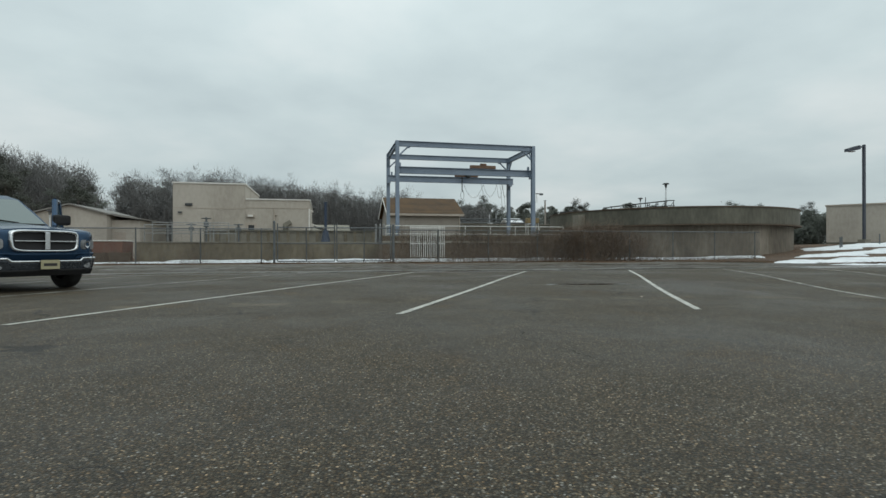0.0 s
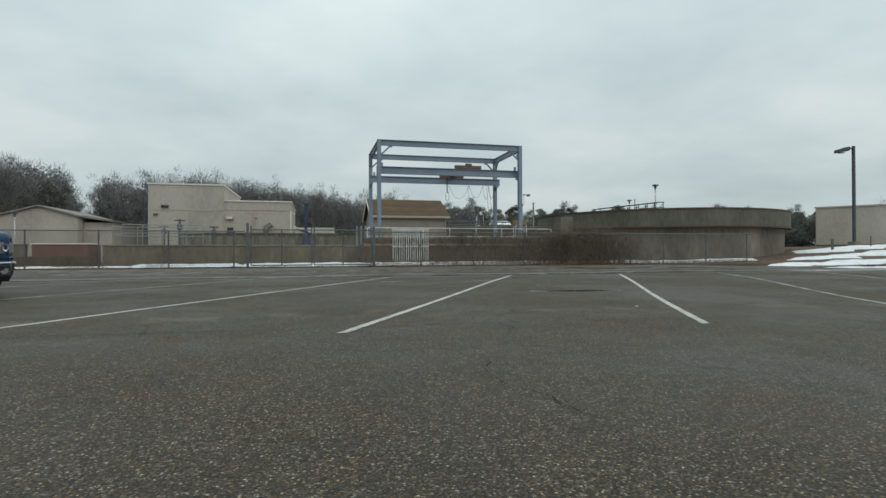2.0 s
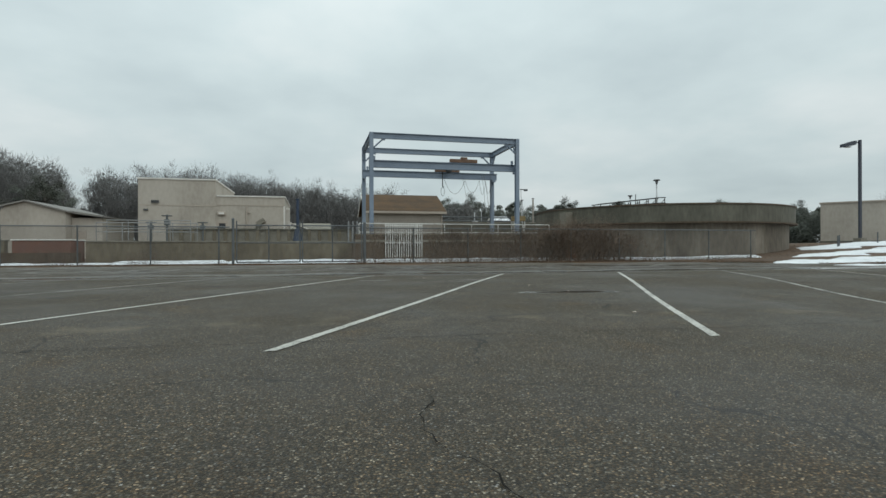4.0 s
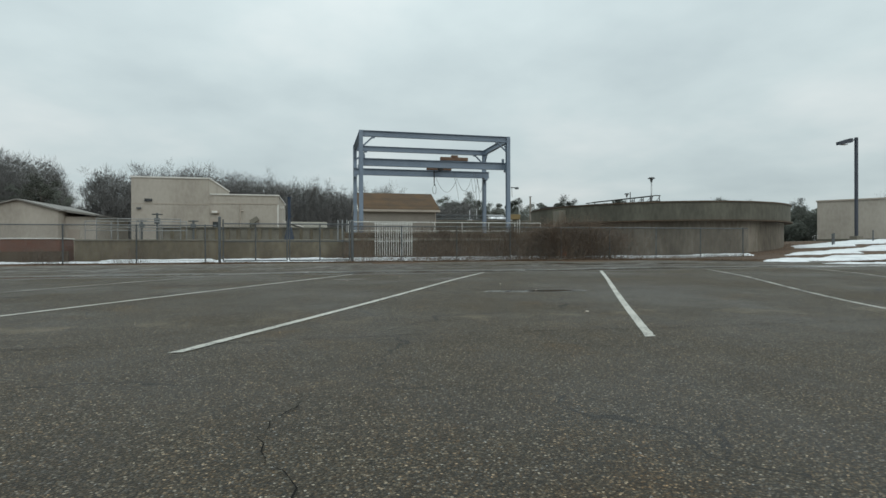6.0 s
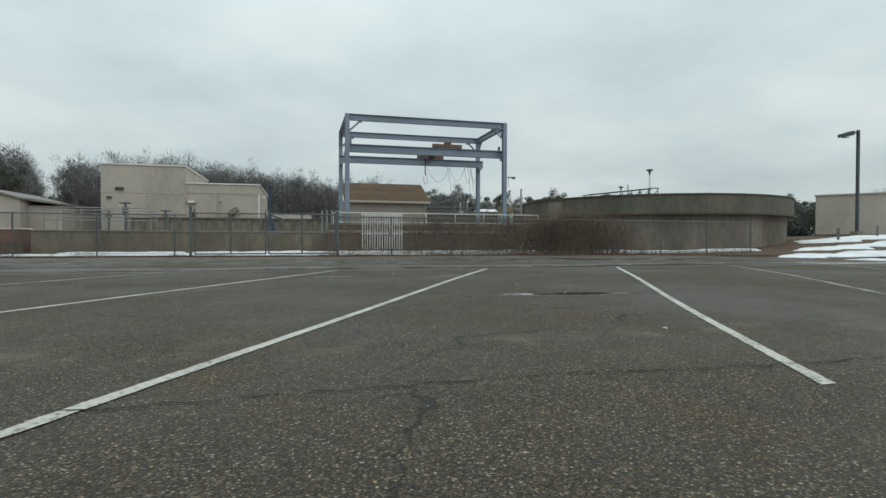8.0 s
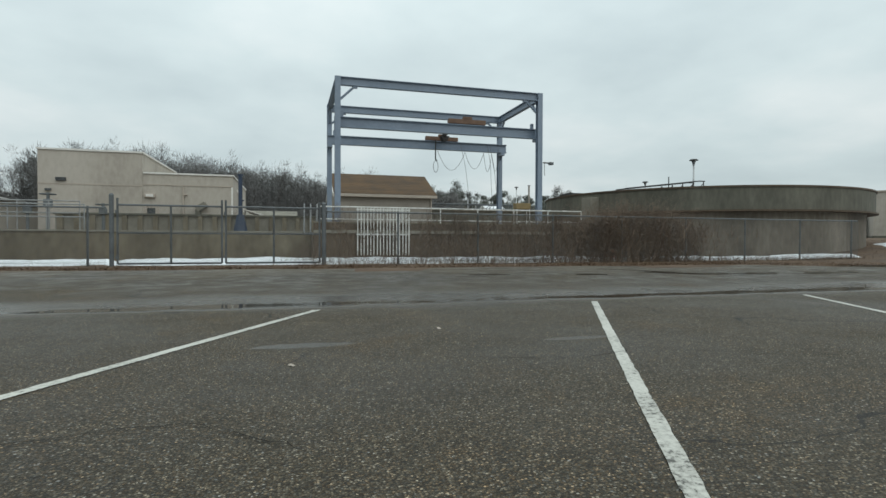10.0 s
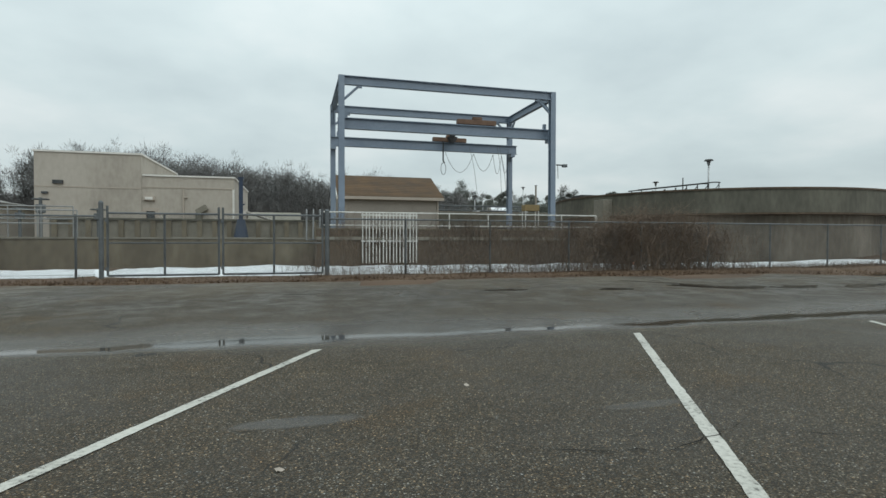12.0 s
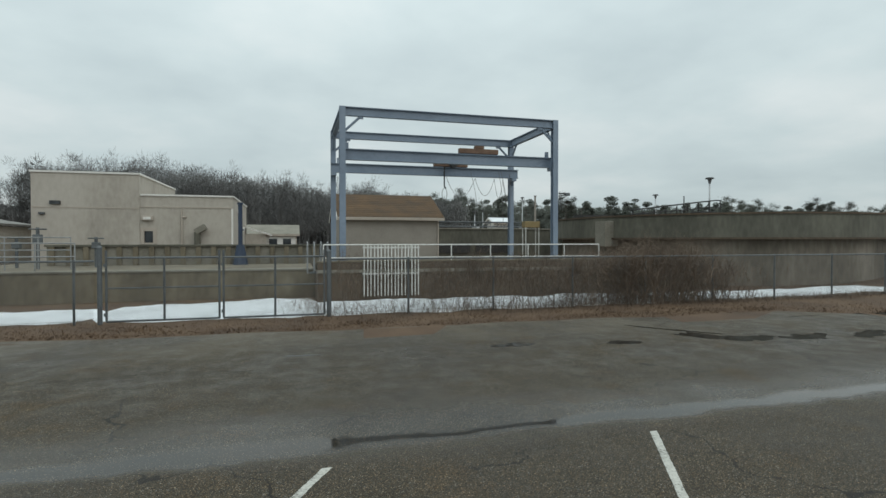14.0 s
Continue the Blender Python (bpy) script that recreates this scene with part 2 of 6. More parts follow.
def water_material():
    m = bpy.data.materials.new("shallow_water_film")
    m.use_nodes = True
    t = m.node_tree
    b = t.nodes["Principled BSDF"]
    co = node(t, "ShaderNodeTexCoord").outputs["Object"]
    a = node(t, "ShaderNodeTexNoise", Vector=co, Scale=9.0, Detail=4.0)
    col = ramp(t, a.outputs["Fac"], [(0.35, (0.012, 0.0115, 0.01)), (0.65, (0.03, 0.028, 0.024))])
    t.links.new(col, b.inputs["Base Color"])
    r = ramp(t, a.outputs["Fac"], [(0.35, (0.04, 0.04, 0.04)), (0.7, (0.15, 0.15, 0.15))])
    t.links.new(r, b.inputs["Roughness"])
    b.inputs["IOR"].default_value = 1.33
    return m


def glass_material(name, tint=(0.03, 0.035, 0.04)):
    m = bpy.data.materials.new(name)
    m.use_nodes = True
    b = m.node_tree.nodes["Principled BSDF"]
    b.inputs["Base Color"].default_value = (*tint, 1)
    b.inputs["Roughness"].default_value = 0.06
    b.inputs["Specular IOR Level"].default_value = 0.6
    return m


ASPHALT, PAINT, WATER = asphalt_material(), paint_material(), water_material()
FADED = paint_material("faded_line_paint", 0.07)
TAR = surface("crack_dirt", [(0.008, 0.0075, 0.007), (0.018, 0.016, 0.014)], 5, 40, (0.8, 1.0), bump=0.0, spec=0.1)
EARTH = surface("winter_earth", [(0.05, 0.029, 0.016), (0.088, 0.052, 0.029), (0.128, 0.08, 0.046)], 0.5, 12, (0.9, 1.0), bump=0.5)
STRAW = surface("dead_grass", [(0.048, 0.025, 0.0115), (0.08, 0.044, 0.02), (0.118, 0.068, 0.033)], 1.5, 30, (0.8, 1.0), bump=0.3)
SNOW = surface("old_snow", [(0.48, 0.49, 0.50), (0.66, 0.675, 0.69), (0.74, 0.755, 0.765)], 1.2, 18, (0.6, 0.85), bump=0.5, bump_scale=7.0, dist=0.06)
STEEL = surface("blue_grey_painted_steel", [(0.15, 0.19, 0.245), (0.185, 0.23, 0.29), (0.22, 0.265, 0.32)], 0.8, 9, (0.4, 0.6), bump=0.08)
RUST = surface("rusty_orange_paint", [(0.085, 0.047, 0.031), (0.145, 0.086, 0.057), (0.2, 0.132, 0.092)], 3, 25, (0.7, 0.95), bump=0.3)
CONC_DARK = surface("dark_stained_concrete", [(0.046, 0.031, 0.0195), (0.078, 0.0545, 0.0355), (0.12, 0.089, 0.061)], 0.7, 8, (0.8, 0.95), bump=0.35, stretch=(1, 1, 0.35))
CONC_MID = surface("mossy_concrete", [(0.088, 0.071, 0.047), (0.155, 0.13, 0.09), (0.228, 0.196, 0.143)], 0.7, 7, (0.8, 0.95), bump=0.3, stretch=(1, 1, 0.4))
CONC_TANK = surface("weathered_tank_concrete", [(0.07, 0.058, 0.044), (0.15, 0.128, 0.1), (0.25, 0.22, 0.18)], 0.45, 5, (0.8, 0.95), bump=0.3, stretch=(1, 1, 0.3), detail=9)
CONC_RIM = surface("lichen_dark_concrete", [(0.058, 0.055, 0.041), (0.1, 0.095, 0.074), (0.152, 0.143, 0.112)], 0.5, 6, (0.8, 0.95), bump=0.3, stretch=(1, 1, 0.4), detail=9)
CONC_SLAB = surface("pale_concrete_cap", [(0.14, 0.127, 0.1), (0.2, 0.185, 0.15), (0.26, 0.24, 0.2)], 1.0, 10, (0.8, 0.95), bump=0.2)
STUCCO = surface("cream_stucco", [(0.29, 0.26, 0.22), (0.39, 0.352, 0.303), (0.455, 0.416, 0.364)], 0.35, 5, (0.8, 0.95), bump=0.15, stretch=(1, 1, 0.5))
STUCCO_BAND = surface("grey_beige_band", [(0.36, 0.31, 0.26), (0.43, 0.375, 0.32)], 1, 12, (0.8, 0.95), bump=0.1)
TRIMWHITE = surface("white_trim_paint", [(0.62, 0.60, 0.56), (0.74, 0.72, 0.68)], 2, 15, (0.5, 0.7), bump=0.05)
SIDING = surface("tan_wall_paint", [(0.225, 0.2, 0.172), (0.3, 0.27, 0.233)], 0.8, 15, (0.7, 0.9), bump=0.1)
SHINGLE = surface("brown_roof_shingle", [(0.046, 0.026, 0.011), (0.078, 0.044, 0.019), (0.11, 0.063, 0.029)], 1.2, 26, (0.8, 0.95), bump=0.4, vary=0.3)
ROOFGREY = surface("grey_roofing", [(0.16, 0.15, 0.14), (0.24, 0.23, 0.21)], 1, 15, (0.8, 0.95), bump=0.2)
BARS = surface("chalky_white_paint", [(0.45, 0.44, 0.41), (0.6, 0.59, 0.555), (0.7, 0.69, 0.655)], 6, 40, (0.5, 0.8), bump=0.1)
GALV = surface("galvanised_pipe", [(0.34, 0.35, 0.35), (0.46, 0.47, 0.47), (0.55, 0.56, 0.56)], 3, 25, (0.4, 0.6), metal=0.35, bump=0.05)
WIRE = surface("dull_fence_wire", [(0.12, 0.12, 0.115), (0.2, 0.2, 0.19)], 3, 20, (0.5, 0.7), metal=0.4, bump=0.0)
POST = surface("weathered_fence_steel", [(0.07, 0.075, 0.08), (0.115, 0.125, 0.13), (0.16, 0.17, 0.175)], 3, 20, (0.5, 0.75), metal=0.3, bump=0.08)
BLUE_STEEL = surface("deep_blue_enamel", [(0.018, 0.032, 0.062), (0.03, 0.048, 0.085)], 2, 15, (0.4, 0.6), bump=0.05)
DARKMETAL = surface("black_brown_metal", [(0.015, 0.014, 0.013), (0.035, 0.032, 0.03)], 3, 20, (0.5, 0.7), bump=0.05)
POLE = surface("dark_bronze_pole", [(0.03, 0.036, 0.05), (0.055, 0.062, 0.08)], 2, 15, (0.4, 0.6), bump=0.05)
CABLE = surface("grey_cable", [(0.09, 0.09, 0.09), (0.16, 0.16, 0.16)], 5, 30, (0.5, 0.7), bump=0.0)
BRICKRED = surface("faded_red_panel", [(0.13, 0.062, 0.045), (0.2, 0.092, 0.064)], 1.5, 14, (0.7, 0.9), bump=0.2)
ORANGE = surface("orange_plastic", [(0.5, 0.1, 0.03), (0.6, 0.14, 0.04)], 4, 20, (0.4, 0.6), bump=0.05)
YELLOW = surface("yellow_paint", [(0.19, 0.135, 0.055), (0.26, 0.19, 0.085)], 3, 20, (0.5, 0.7), bump=0.05)
BARK = surface("grey_bark", [(0.09, 0.08, 0.07), (0.15, 0.135, 0.12), (0.2, 0.182, 0.163)], 2, 20, (0.85, 1.0), bump=0.3, vary=0.4)
# twigs and woodland brush are lifted and greyed: distance haze in the colour
TWIG = surface("hazed_bare_twigs", [(0.145, 0.143, 0.139), (0.21, 0.207, 0.2)], 1, 10, (0.85, 1.0), bump=0.0, vary=0.5)
UNDER = surface("hazed_woodland_brush", [(0.155, 0.155, 0.15), (0.21, 0.209, 0.202)], 0.3, 3, (0.9, 1.0), bump=0.0)
RAILGREY = surface("dull_grey_rail_paint", [(0.17, 0.175, 0.175), (0.25, 0.255, 0.255), (0.31, 0.315, 0.31)], 3, 25, (0.5, 0.7), metal=0.2, bump=0.05)
BRUSHTWIG = surface("brown_brush_twigs", [(0.095, 0.068, 0.05), (0.16, 0.117, 0.086), (0.22, 0.166, 0.124)], 1, 12, (0.85, 1.0), bump=0.0)
# needles paler and greyer, with the haze of distance in the colour
PINE = surface("hazed_pine_needles", [(0.058, 0.065, 0.054), (0.092, 0.1, 0.083), (0.13, 0.139, 0.115)], 1.2, 14, (0.8, 1.0), bump=0.0, vary=0.4)
DGLASS = glass_material("dark_window_glass")
# pale green base colour carries the sky's reflection in the truck's glass
CARGLASS = glass_material("car_glass_sky_tint", (0.12, 0.15, 0.145))
TRUCKBLUE = surface("metallic_blue_car_paint", [(0.012, 0.04, 0.085), (0.018, 0.052, 0.105)], 0.6, 60, (0.16, 0.26), metal=0.45, bump=0.0, spec=0.7)
CHROME = surface("road_dulled_chrome", [(0.55, 0.56, 0.57), (0.68, 0.69, 0.7)], 4, 30, (0.12, 0.28), metal=1.0, bump=0.0)
# the dark asphalt mirrored in the chrome bumper is put into this colour
BUMPER = surface("mirrored_ground_bumper", [(0.05, 0.058, 0.07), (0.075, 0.085, 0.1)], 3, 30, (0.2, 0.35), metal=0.5, bump=0.0)
TYRE = surface("tyre_rubber", [(0.012, 0.012, 0.012), (0.025, 0.025, 0.024)], 5, 40, (0.7, 0.9), bump=0.15)
BLACK = surface("black_plastic", [(0.016, 0.016, 0.017), (0.026, 0.026, 0.027)], 4, 30, (0.6, 0.8), bump=0.0, spec=0.2)
LENS = surface("headlight_lens", [(0.13, 0.135, 0.14), (0.26, 0.265, 0.27)], 12, 60, (0.08, 0.16), bump=0.1, spec=0.7)
AMBER = surface("amber_lens", [(0.4, 0.2, 0.05), (0.5, 0.27, 0.08)], 10, 40, (0.1, 0.2), bump=0.0)
PLATE = surface("pale_yellow_plate", [(0.3, 0.27, 0.16), (0.38, 0.35, 0.22)], 4, 20, (0.4, 0.5), bump=0.0)

# ---- mesh helpers ----
ORG = {}


def thing(name, label, category, at=(0, 0, 0), rz=0.0, group="", kind=""):
    """An Empty at the base of a thing; parts are written in the thing's own metres (local) or in the world's."""
    ob = new(name)
    ob.matrix_world = pose(*at, 0, 0, rz)
    ORG[ob.name] = Vector(at) if rz == 0.0 else None
    return tagged(ob, label, category, group, kind)


def part(name, bm, material, parent, label="", smooth=False, local=False):
    """Links a bmesh as one mesh under a thing or a part. Unless local, its coordinates are the world's."""
    me = bpy.data.meshes.new(name)
    bm.to_mesh(me)
    bm.free()
    return link_mesh(name, me, material, parent, label, smooth, local)


def link_mesh(name, me, material, parent=None, label="", smooth=False, local=False):
    top = parent
    while top is not None and top.parent is not None:
        top = top.parent
    if top is not None and not local and ORG.get(top.name) is not None:
        me.transform(Matrix.Translation(-ORG[top.name]))
    if smooth:
        me.shade_smooth()
    me.materials.append(material)
    ob = new(name, me)
    if parent is not None:
        ob.parent = parent
    if label:
        ob["label"] = label
    return ob


def box(bm, x0, x1, y0, y1, z0, z1, bevel=0.0):
    vs = [bm.verts.new((x, y, z)) for x in (x0, x1) for y in (y0, y1) for z in (z0, z1)]
    faces = [bm.faces.new([vs[i] for i in f]) for f in ((0, 1, 3, 2), (4, 6, 7, 5), (0, 4, 5, 1), (2, 3, 7, 6), (0, 2, 6, 4), (1, 5, 7, 3))]
    if bevel:
        edges = list({e for f in faces for e in f.edges})
        bmesh.ops.bevel(bm, geom=edges, offset=bevel, segments=2, affect="EDGES", profile=0.6)
    return bm


def boxes(*dims, bevel=0.0):
    bm = bmesh.new()
    for d in dims:
        box(bm, *d, bevel=bevel)
    return bm


def tube(bm, p, q, r, n=8, r2=None):
    p, q = Vector(p), Vector(q)
    r2 = r if r2 is None else r2
    d = (q - p).normalized()
    a = d.orthogonal().normalized()
    b = d.cross(a)
    rings = []
    for c, rad in ((p, r), (q, r2)):
        rings.append([bm.verts.new(c + rad * (a * math.cos(2 * math.pi * i / n) + b * math.sin(2 * math.pi * i / n))) for i in range(n)])
    for i in range(n):
        bm.faces.new((rings[0][i], rings[0][(i + 1) % n], rings[1][(i + 1) % n], rings[1][i]))
    bm.faces.new(rings[0][::-1])
    bm.faces.new(rings[1])
    return bm


def tubes(*segs, r=0.02, n=8):
    bm = bmesh.new()
    for p, q in segs:
        tube(bm, p, q, r, n)
    return bm


def pipe_run(bm, pts, r, n=6):
    for p, q in zip(pts, pts[1:]):
        tube(bm, p, q, r, n)
    return bm


def loft(bm, rings, close=True):
    """Skins rings of points (each the same count, closed loops)."""
    vs = [[bm.verts.new(p) for p in ring] for ring in rings]
    n = len(vs[0])
    for a, b in zip(vs, vs[1:]):
        for i in range(n):
            bm.faces.new((a[i], a[(i + 1) % n], b[(i + 1) % n], b[i]))
    if close:
        bm.faces.new(vs[0][::-1])
        bm.faces.new(vs[-1])
    bmesh.ops.recalc_face_normals(bm, faces=bm.faces)
    return bm


def ibeam(bm, p, q, depth, width, flange=0.03, web=0.02, up=(0, 0, 1)):
    """An I-section from p to q; p and q lie on its centre line."""
    p, q, up = Vector(p), Vector(q), Vector(up)
    d = (q - p).normalized()
    side = d.cross(up).normalized()
    h, w = depth / 2, width / 2
    prof = [(-w, -h), (w, -h), (w, -h + flange), (web / 2, -h + flange), (web / 2, h - flange), (w, h - flange), (w, h), (-w, h), (-w, h - flange), (-web / 2, h - flange), (-web / 2, -h + flange), (-w, -h + flange)]
    loft(bm, [[c + side * a + up * b for a, b in prof] for c in (p, q)])
    return bm


def raw_mesh(name, verts, faces):
    me = bpy.data.meshes.new(name)
    me.from_pydata(verts, [], faces)
    me.update()
    return me


# ---- ground ----
def land(x, y):
    """Height of the earth: level lot, a low rise to the fence and towards the far building."""
    rise = min(max((y - 17.3) / 7.0, 0.0), 1.0) * 0.1
    def ease(v):
        v = min(max(v, 0.0), 1.0)
        return v * v * (3 - 2 * v)
    fall = 0.012 * min(max(x - 0.9, 0.0), 14.0) * ease((14.0 - y) / 6.0)
    return rise - fall + 1.0 * ease((x - 20.0) / 21.0) * ease((y - 16.0) / 17.0)


def edge_y(x):
    """The ragged edge of the asphalt."""
    bend = 0.0 if x < 16 else min((x - 16) * 0.55, 6.5)
    return 24.15 - 0.02 * x - bend + 0.35 * (noise.noise((x * 0.45, 3.1, 0)))


def asphalt_z(x, y):
    return land(x, y)


def grid_mesh(name, xs, ys, height):
    verts, faces, nx = [], [], len(xs)
    for j, y in enumerate(ys):
        for i, x in enumerate(xs):
            yy = y(x) if callable(y) else y
            verts.append((x, yy, height(x, yy)))
    for j in range(len(ys) - 1):
        for i in range(nx - 1):
            a = j * nx + i
            faces.append((a, a + 1, a + nx + 1, a + nx))
    return raw_mesh(name, verts, faces)


def build_ground():
    xs = [-1500, -600, -250, -120, -80, -60] + [-50 + 2.0 * i for i in range(56)] + [70, 100, 160, 300, 700, 1500]
    ys = [-1200, -400, -150, -60, -30, -10, 5, 12] + [15 + 1.0 * i for i in range(40)] + [60, 80, 120, 200, 400, 1000, 3000]

    def h(x, y):
        lot = y < edge_y(x) - 1.0 and -60 < x < 30
        return land(x, y) - (0.15 if lot else 0.0) + (0.0 if lot else 0.02 * noise.noise((x * 0.5, y * 0.5, 1)))
    g = link_mesh("ground", grid_mesh("ground", xs, ys, h), EARTH, smooth=True)
    tagged(g, "brown winter earth with sparse dead grass", "ground", kind="structure")
    xs = [-45 + 0.5 * i for i in range(151)]
    ys = [-30, -12, -4, 0, 4, 8, 8.5, 9, 9.5, 10, 10.5, 11, 11.5, 12, 12.5, 13, 13.5, 14, 15, 16.5, 17.3, 18, 19, 20, 21, 22, 23, edge_y]
    a = link_mesh("parking_lot", grid_mesh("parking_lot", xs, ys, lambda x, y: asphalt_z(x, y)), ASPHALT, smooth=True)
    tagged(a, "worn grey asphalt with coarse pale aggregate and cracks", "asphalt", kind="structure")


build_ground()


def stall_lines():
    """Slanted stall lines: two rows nose to nose, each line straight through both."""
    rnd = random.Random(3)
    for k in range(-4, 4):
        x0 = 0.885 + 3.59 * k
        bm = bmesh.new()
        n = 220
        cols = []
        for i in range(n + 1):
            f = i / n
            x, y = x0 + 5.43 * f, 6.5 + 10.24 * f
            x -= (0.06 if k < 1 else 0.0) * math.sin(math.pi * f)
            z = asphalt_z(x, y) + 0.005
            cols.append([bm.verts.new((x + s * (0.048 + rnd.uniform(-0.006, 0.003) + 0.004 * noise.noise((y * 3, s * 5.0, k))), y, z)) for s in (-1, 1)])
        for a, b in zip(cols, cols[1:]):
            bm.faces.new((a[0], a[1], b[1], b[0]))
        line = thing("stall_line", "worn white painted parking stall line on asphalt", "road marking", (x0, 6.5, 0), group="stall lines", kind="structure")
        part("paint_strip", bm, FADED if k <= -2 or k >= 2 else PAINT, line)


stall_lines()


def puddle(cx, cy, length, width, seed, bend=0.0, turn=0.0):
    rnd = random.Random(seed)
    bm = bmesh.new()
    n = max(40, int(length * 16))
    top, bot = [], []
    for i in range(n + 1):
        f = i / n
        taper = math.sin(math.pi * min(max(f, 0.02), 0.98)) ** 0.5
        x = cx + (f - 0.5) * length
        y = cy + bend * (f - 0.5) * length + 0.22 * width * noise.noise((x * 0.8, seed, 0)) * 2 + math.sin(radians(turn)) * (f - 0.5) * length
        w1 = width * 0.5 * taper * (0.4 + 1.1 * abs(noise.noise((x * 1.4, seed + 9.0, 0))) + 0.35 * noise.noise((x * 7.0, seed, 3.0)) + rnd.uniform(-0.06, 0.06))
        w2 = width * 0.5 * taper * (0.4 + 1.1 * abs(noise.noise((x * 1.7, seed + 5.0, 0))) + 0.35 * noise.noise((x * 6.0, seed, 7.0)) + rnd.uniform(-0.06, 0.06))
        top.append(bm.verts.new((x, y + w1, asphalt_z(x, y + w1) + 0.003)))
        bot.append(bm.verts.new((x, y - w2, asphalt_z(x, y - w2) + 0.003)))
    for i in range(n):
        bm.faces.new((bot[i], bot[i + 1], top[i + 1], top[i]))
    p = thing("puddle", "thin film of standing water on asphalt", "puddle", (cx, cy, 0), group="puddles", kind="structure")
    part("water_film", bm, WATER, p)


for args in ((6.65, 21.5, 0.95, 0.5, 5), (8.95, 21.13, 0.8, 0.5, 6), (11.55, 21.05, 2.0, 1.25, 7, -0.16), (10.95, 22.1, 1.5, 0.42, 17, -1.15), (13.25, 20.78, 1.4, 0.8, 8), (15.3, 20.65, 2.1, 0.9, 9),
             (15.9, 23.0, 1.2, 0.12, 10), (2.6, 21.6, 0.7, 0.16, 11)):
    puddle(*args)


def crack(points, width, seed):
    """An open crack in the paving: a wandering dark ribbon that thins at its ends."""
    rnd = random.Random(seed)
    line = []
    for (xa, ya), (xb, yb) in zip(points, points[1:]):
        n = max(6, int(math.hypot(xb - xa, yb - ya) / 0.09))
        for i in range(n):
            f = i / n
            line.append((xa + (xb - xa) * f + rnd.gauss(0, 0.018), ya + (yb - ya) * f + rnd.gauss(0, 0.018)))
    bm = bmesh.new()
    rows = []
    for i, (x, y) in enumerate(line):
        nx, ny = line[min(i + 1, len(line) - 1)]
        px, py = line[max(i - 1, 0)]
        d = math.hypot(nx - px, ny - py) or 1.0
        w = width * 0.5 * rnd.uniform(0.05, 1.3) * min(1.0, 0.15 + 6.0 * min(i, len(line) - 1 - i) / len(line))
        ox, oy = -(ny - py) / d * w, (nx - px) / d * w
        z = asphalt_z(x, y) + 0.0075
        rows.append((bm.verts.new((x + ox, y + oy, z)), bm.verts.new((x - ox, y - oy, z))))
    for a, b in zip(rows, rows[1:]):
        bm.faces.new((a[0], a[1], b[1], b[0]))
    c = thing("pavement_crack", "thin dark open crack across worn asphalt", "crack", (*points[0], 0), group="pavement cracks", kind="structure")
    part("gap", bm, TAR, c)


crack([(-9, 6.95), (-4.5, 6.8), (-2.4, 6.95), (1.1, 6.82), (3.0, 6.95), (4.7, 6.9), (8.5, 7.05), (12, 6.9)], 0.011, 1)
crack([(-8, 11.3), (-3, 11.1), (0.2, 11.25), (3.3, 11.15), (4.8, 11.2), (6.0, 10.75), (7.2, 10.9), (11, 11.1)], 0.012, 2)
crack([(1.72, 5.4), (1.7, 5.07), (1.58, 4.7), (1.69, 4.37), (1.78, 3.97), (1.66, 3.4)], 0.006, 3)
# wide ribbon: a puddle's dark reflection of the wall, drawn as a crack
crack([(4.85, 11.2), (5.3, 11.02), (5.9, 10.8)], 0.05, 4)
crack([(3.4, 14.0), (4.3, 13.7), (5.0, 13.9), (5.6, 13.5), (6.6, 13.2)], 0.008, 5)
crack([(6.1, 12.6), (7.0, 12.3), (7.6, 12.5), (9.2, 12.0)], 0.008, 6)
crack([(0.6, 13.4), (1.2, 12.9), (2.0, 13.0), (2.7, 12.4)], 0.006, 7)
crack([(-6, 21.0), (-2.5, 20.6), (0.5, 20.9), (3.0, 20.5), (5.2, 20.8)], 0.011, 8)
crack([(9.5, 22.9), (10.6, 22.4), (11.6, 23.1), (12.6, 22.6), (14.2, 22.8)], 0.018, 9)


# ---- snow and grass ----
def snow_patch(x0, x1, near, far, seed, thick=0.07, rag=1.0):
    """A drift between two ragged edges, thinning out to nothing at its rim."""
    nx, ny = max(24, int((x1 - x0) * 5)), 14
    verts, faces = [], []
    for i in range(nx + 1):
        x = x0 + (x1 - x0) * i / nx
        e = min(i, nx - i) / nx
        pinch = min(1.0, e * 14)
        a = near(x) + rag * 0.55 * noise.noise((x * 0.7, seed, 0)) + rag * 0.18 * noise.noise((x * 2.7, seed, 4))
        b = far(x) + rag * 0.5 * noise.noise((x * 0.6, seed + 7, 0)) + rag * 0.12 * noise.noise((x * 3.1, seed, 8))
        m = (a + b) / 2
        a, b = m + (a - m) * pinch, m + (b - m) * pinch
        for j in range(ny + 1):
            f = j / ny
            y = a + (b - a) * f
            rim = min(1.0, min(f, 1 - f) * 5) * pinch
            z = land(x, y) - 0.02 + rim * (thick + 0.05 * noise.noise((x * 0.9, y * 0.9, seed)) + 0.02 * noise.noise((x * 4, y * 4, seed)))
            verts.append((x, y, z))
    for i in range(nx):
        for j in range(ny):
            k = i * (ny + 1) + j
            faces.append((k, k + ny + 1, k + ny + 2, k + 1))
    ob = link_mesh("snow_patch", raw_mesh("snow_patch", verts, faces), SNOW, smooth=True)
    tagged(ob, "patch of old melting snow on dead grass", "snow", kind="structure")


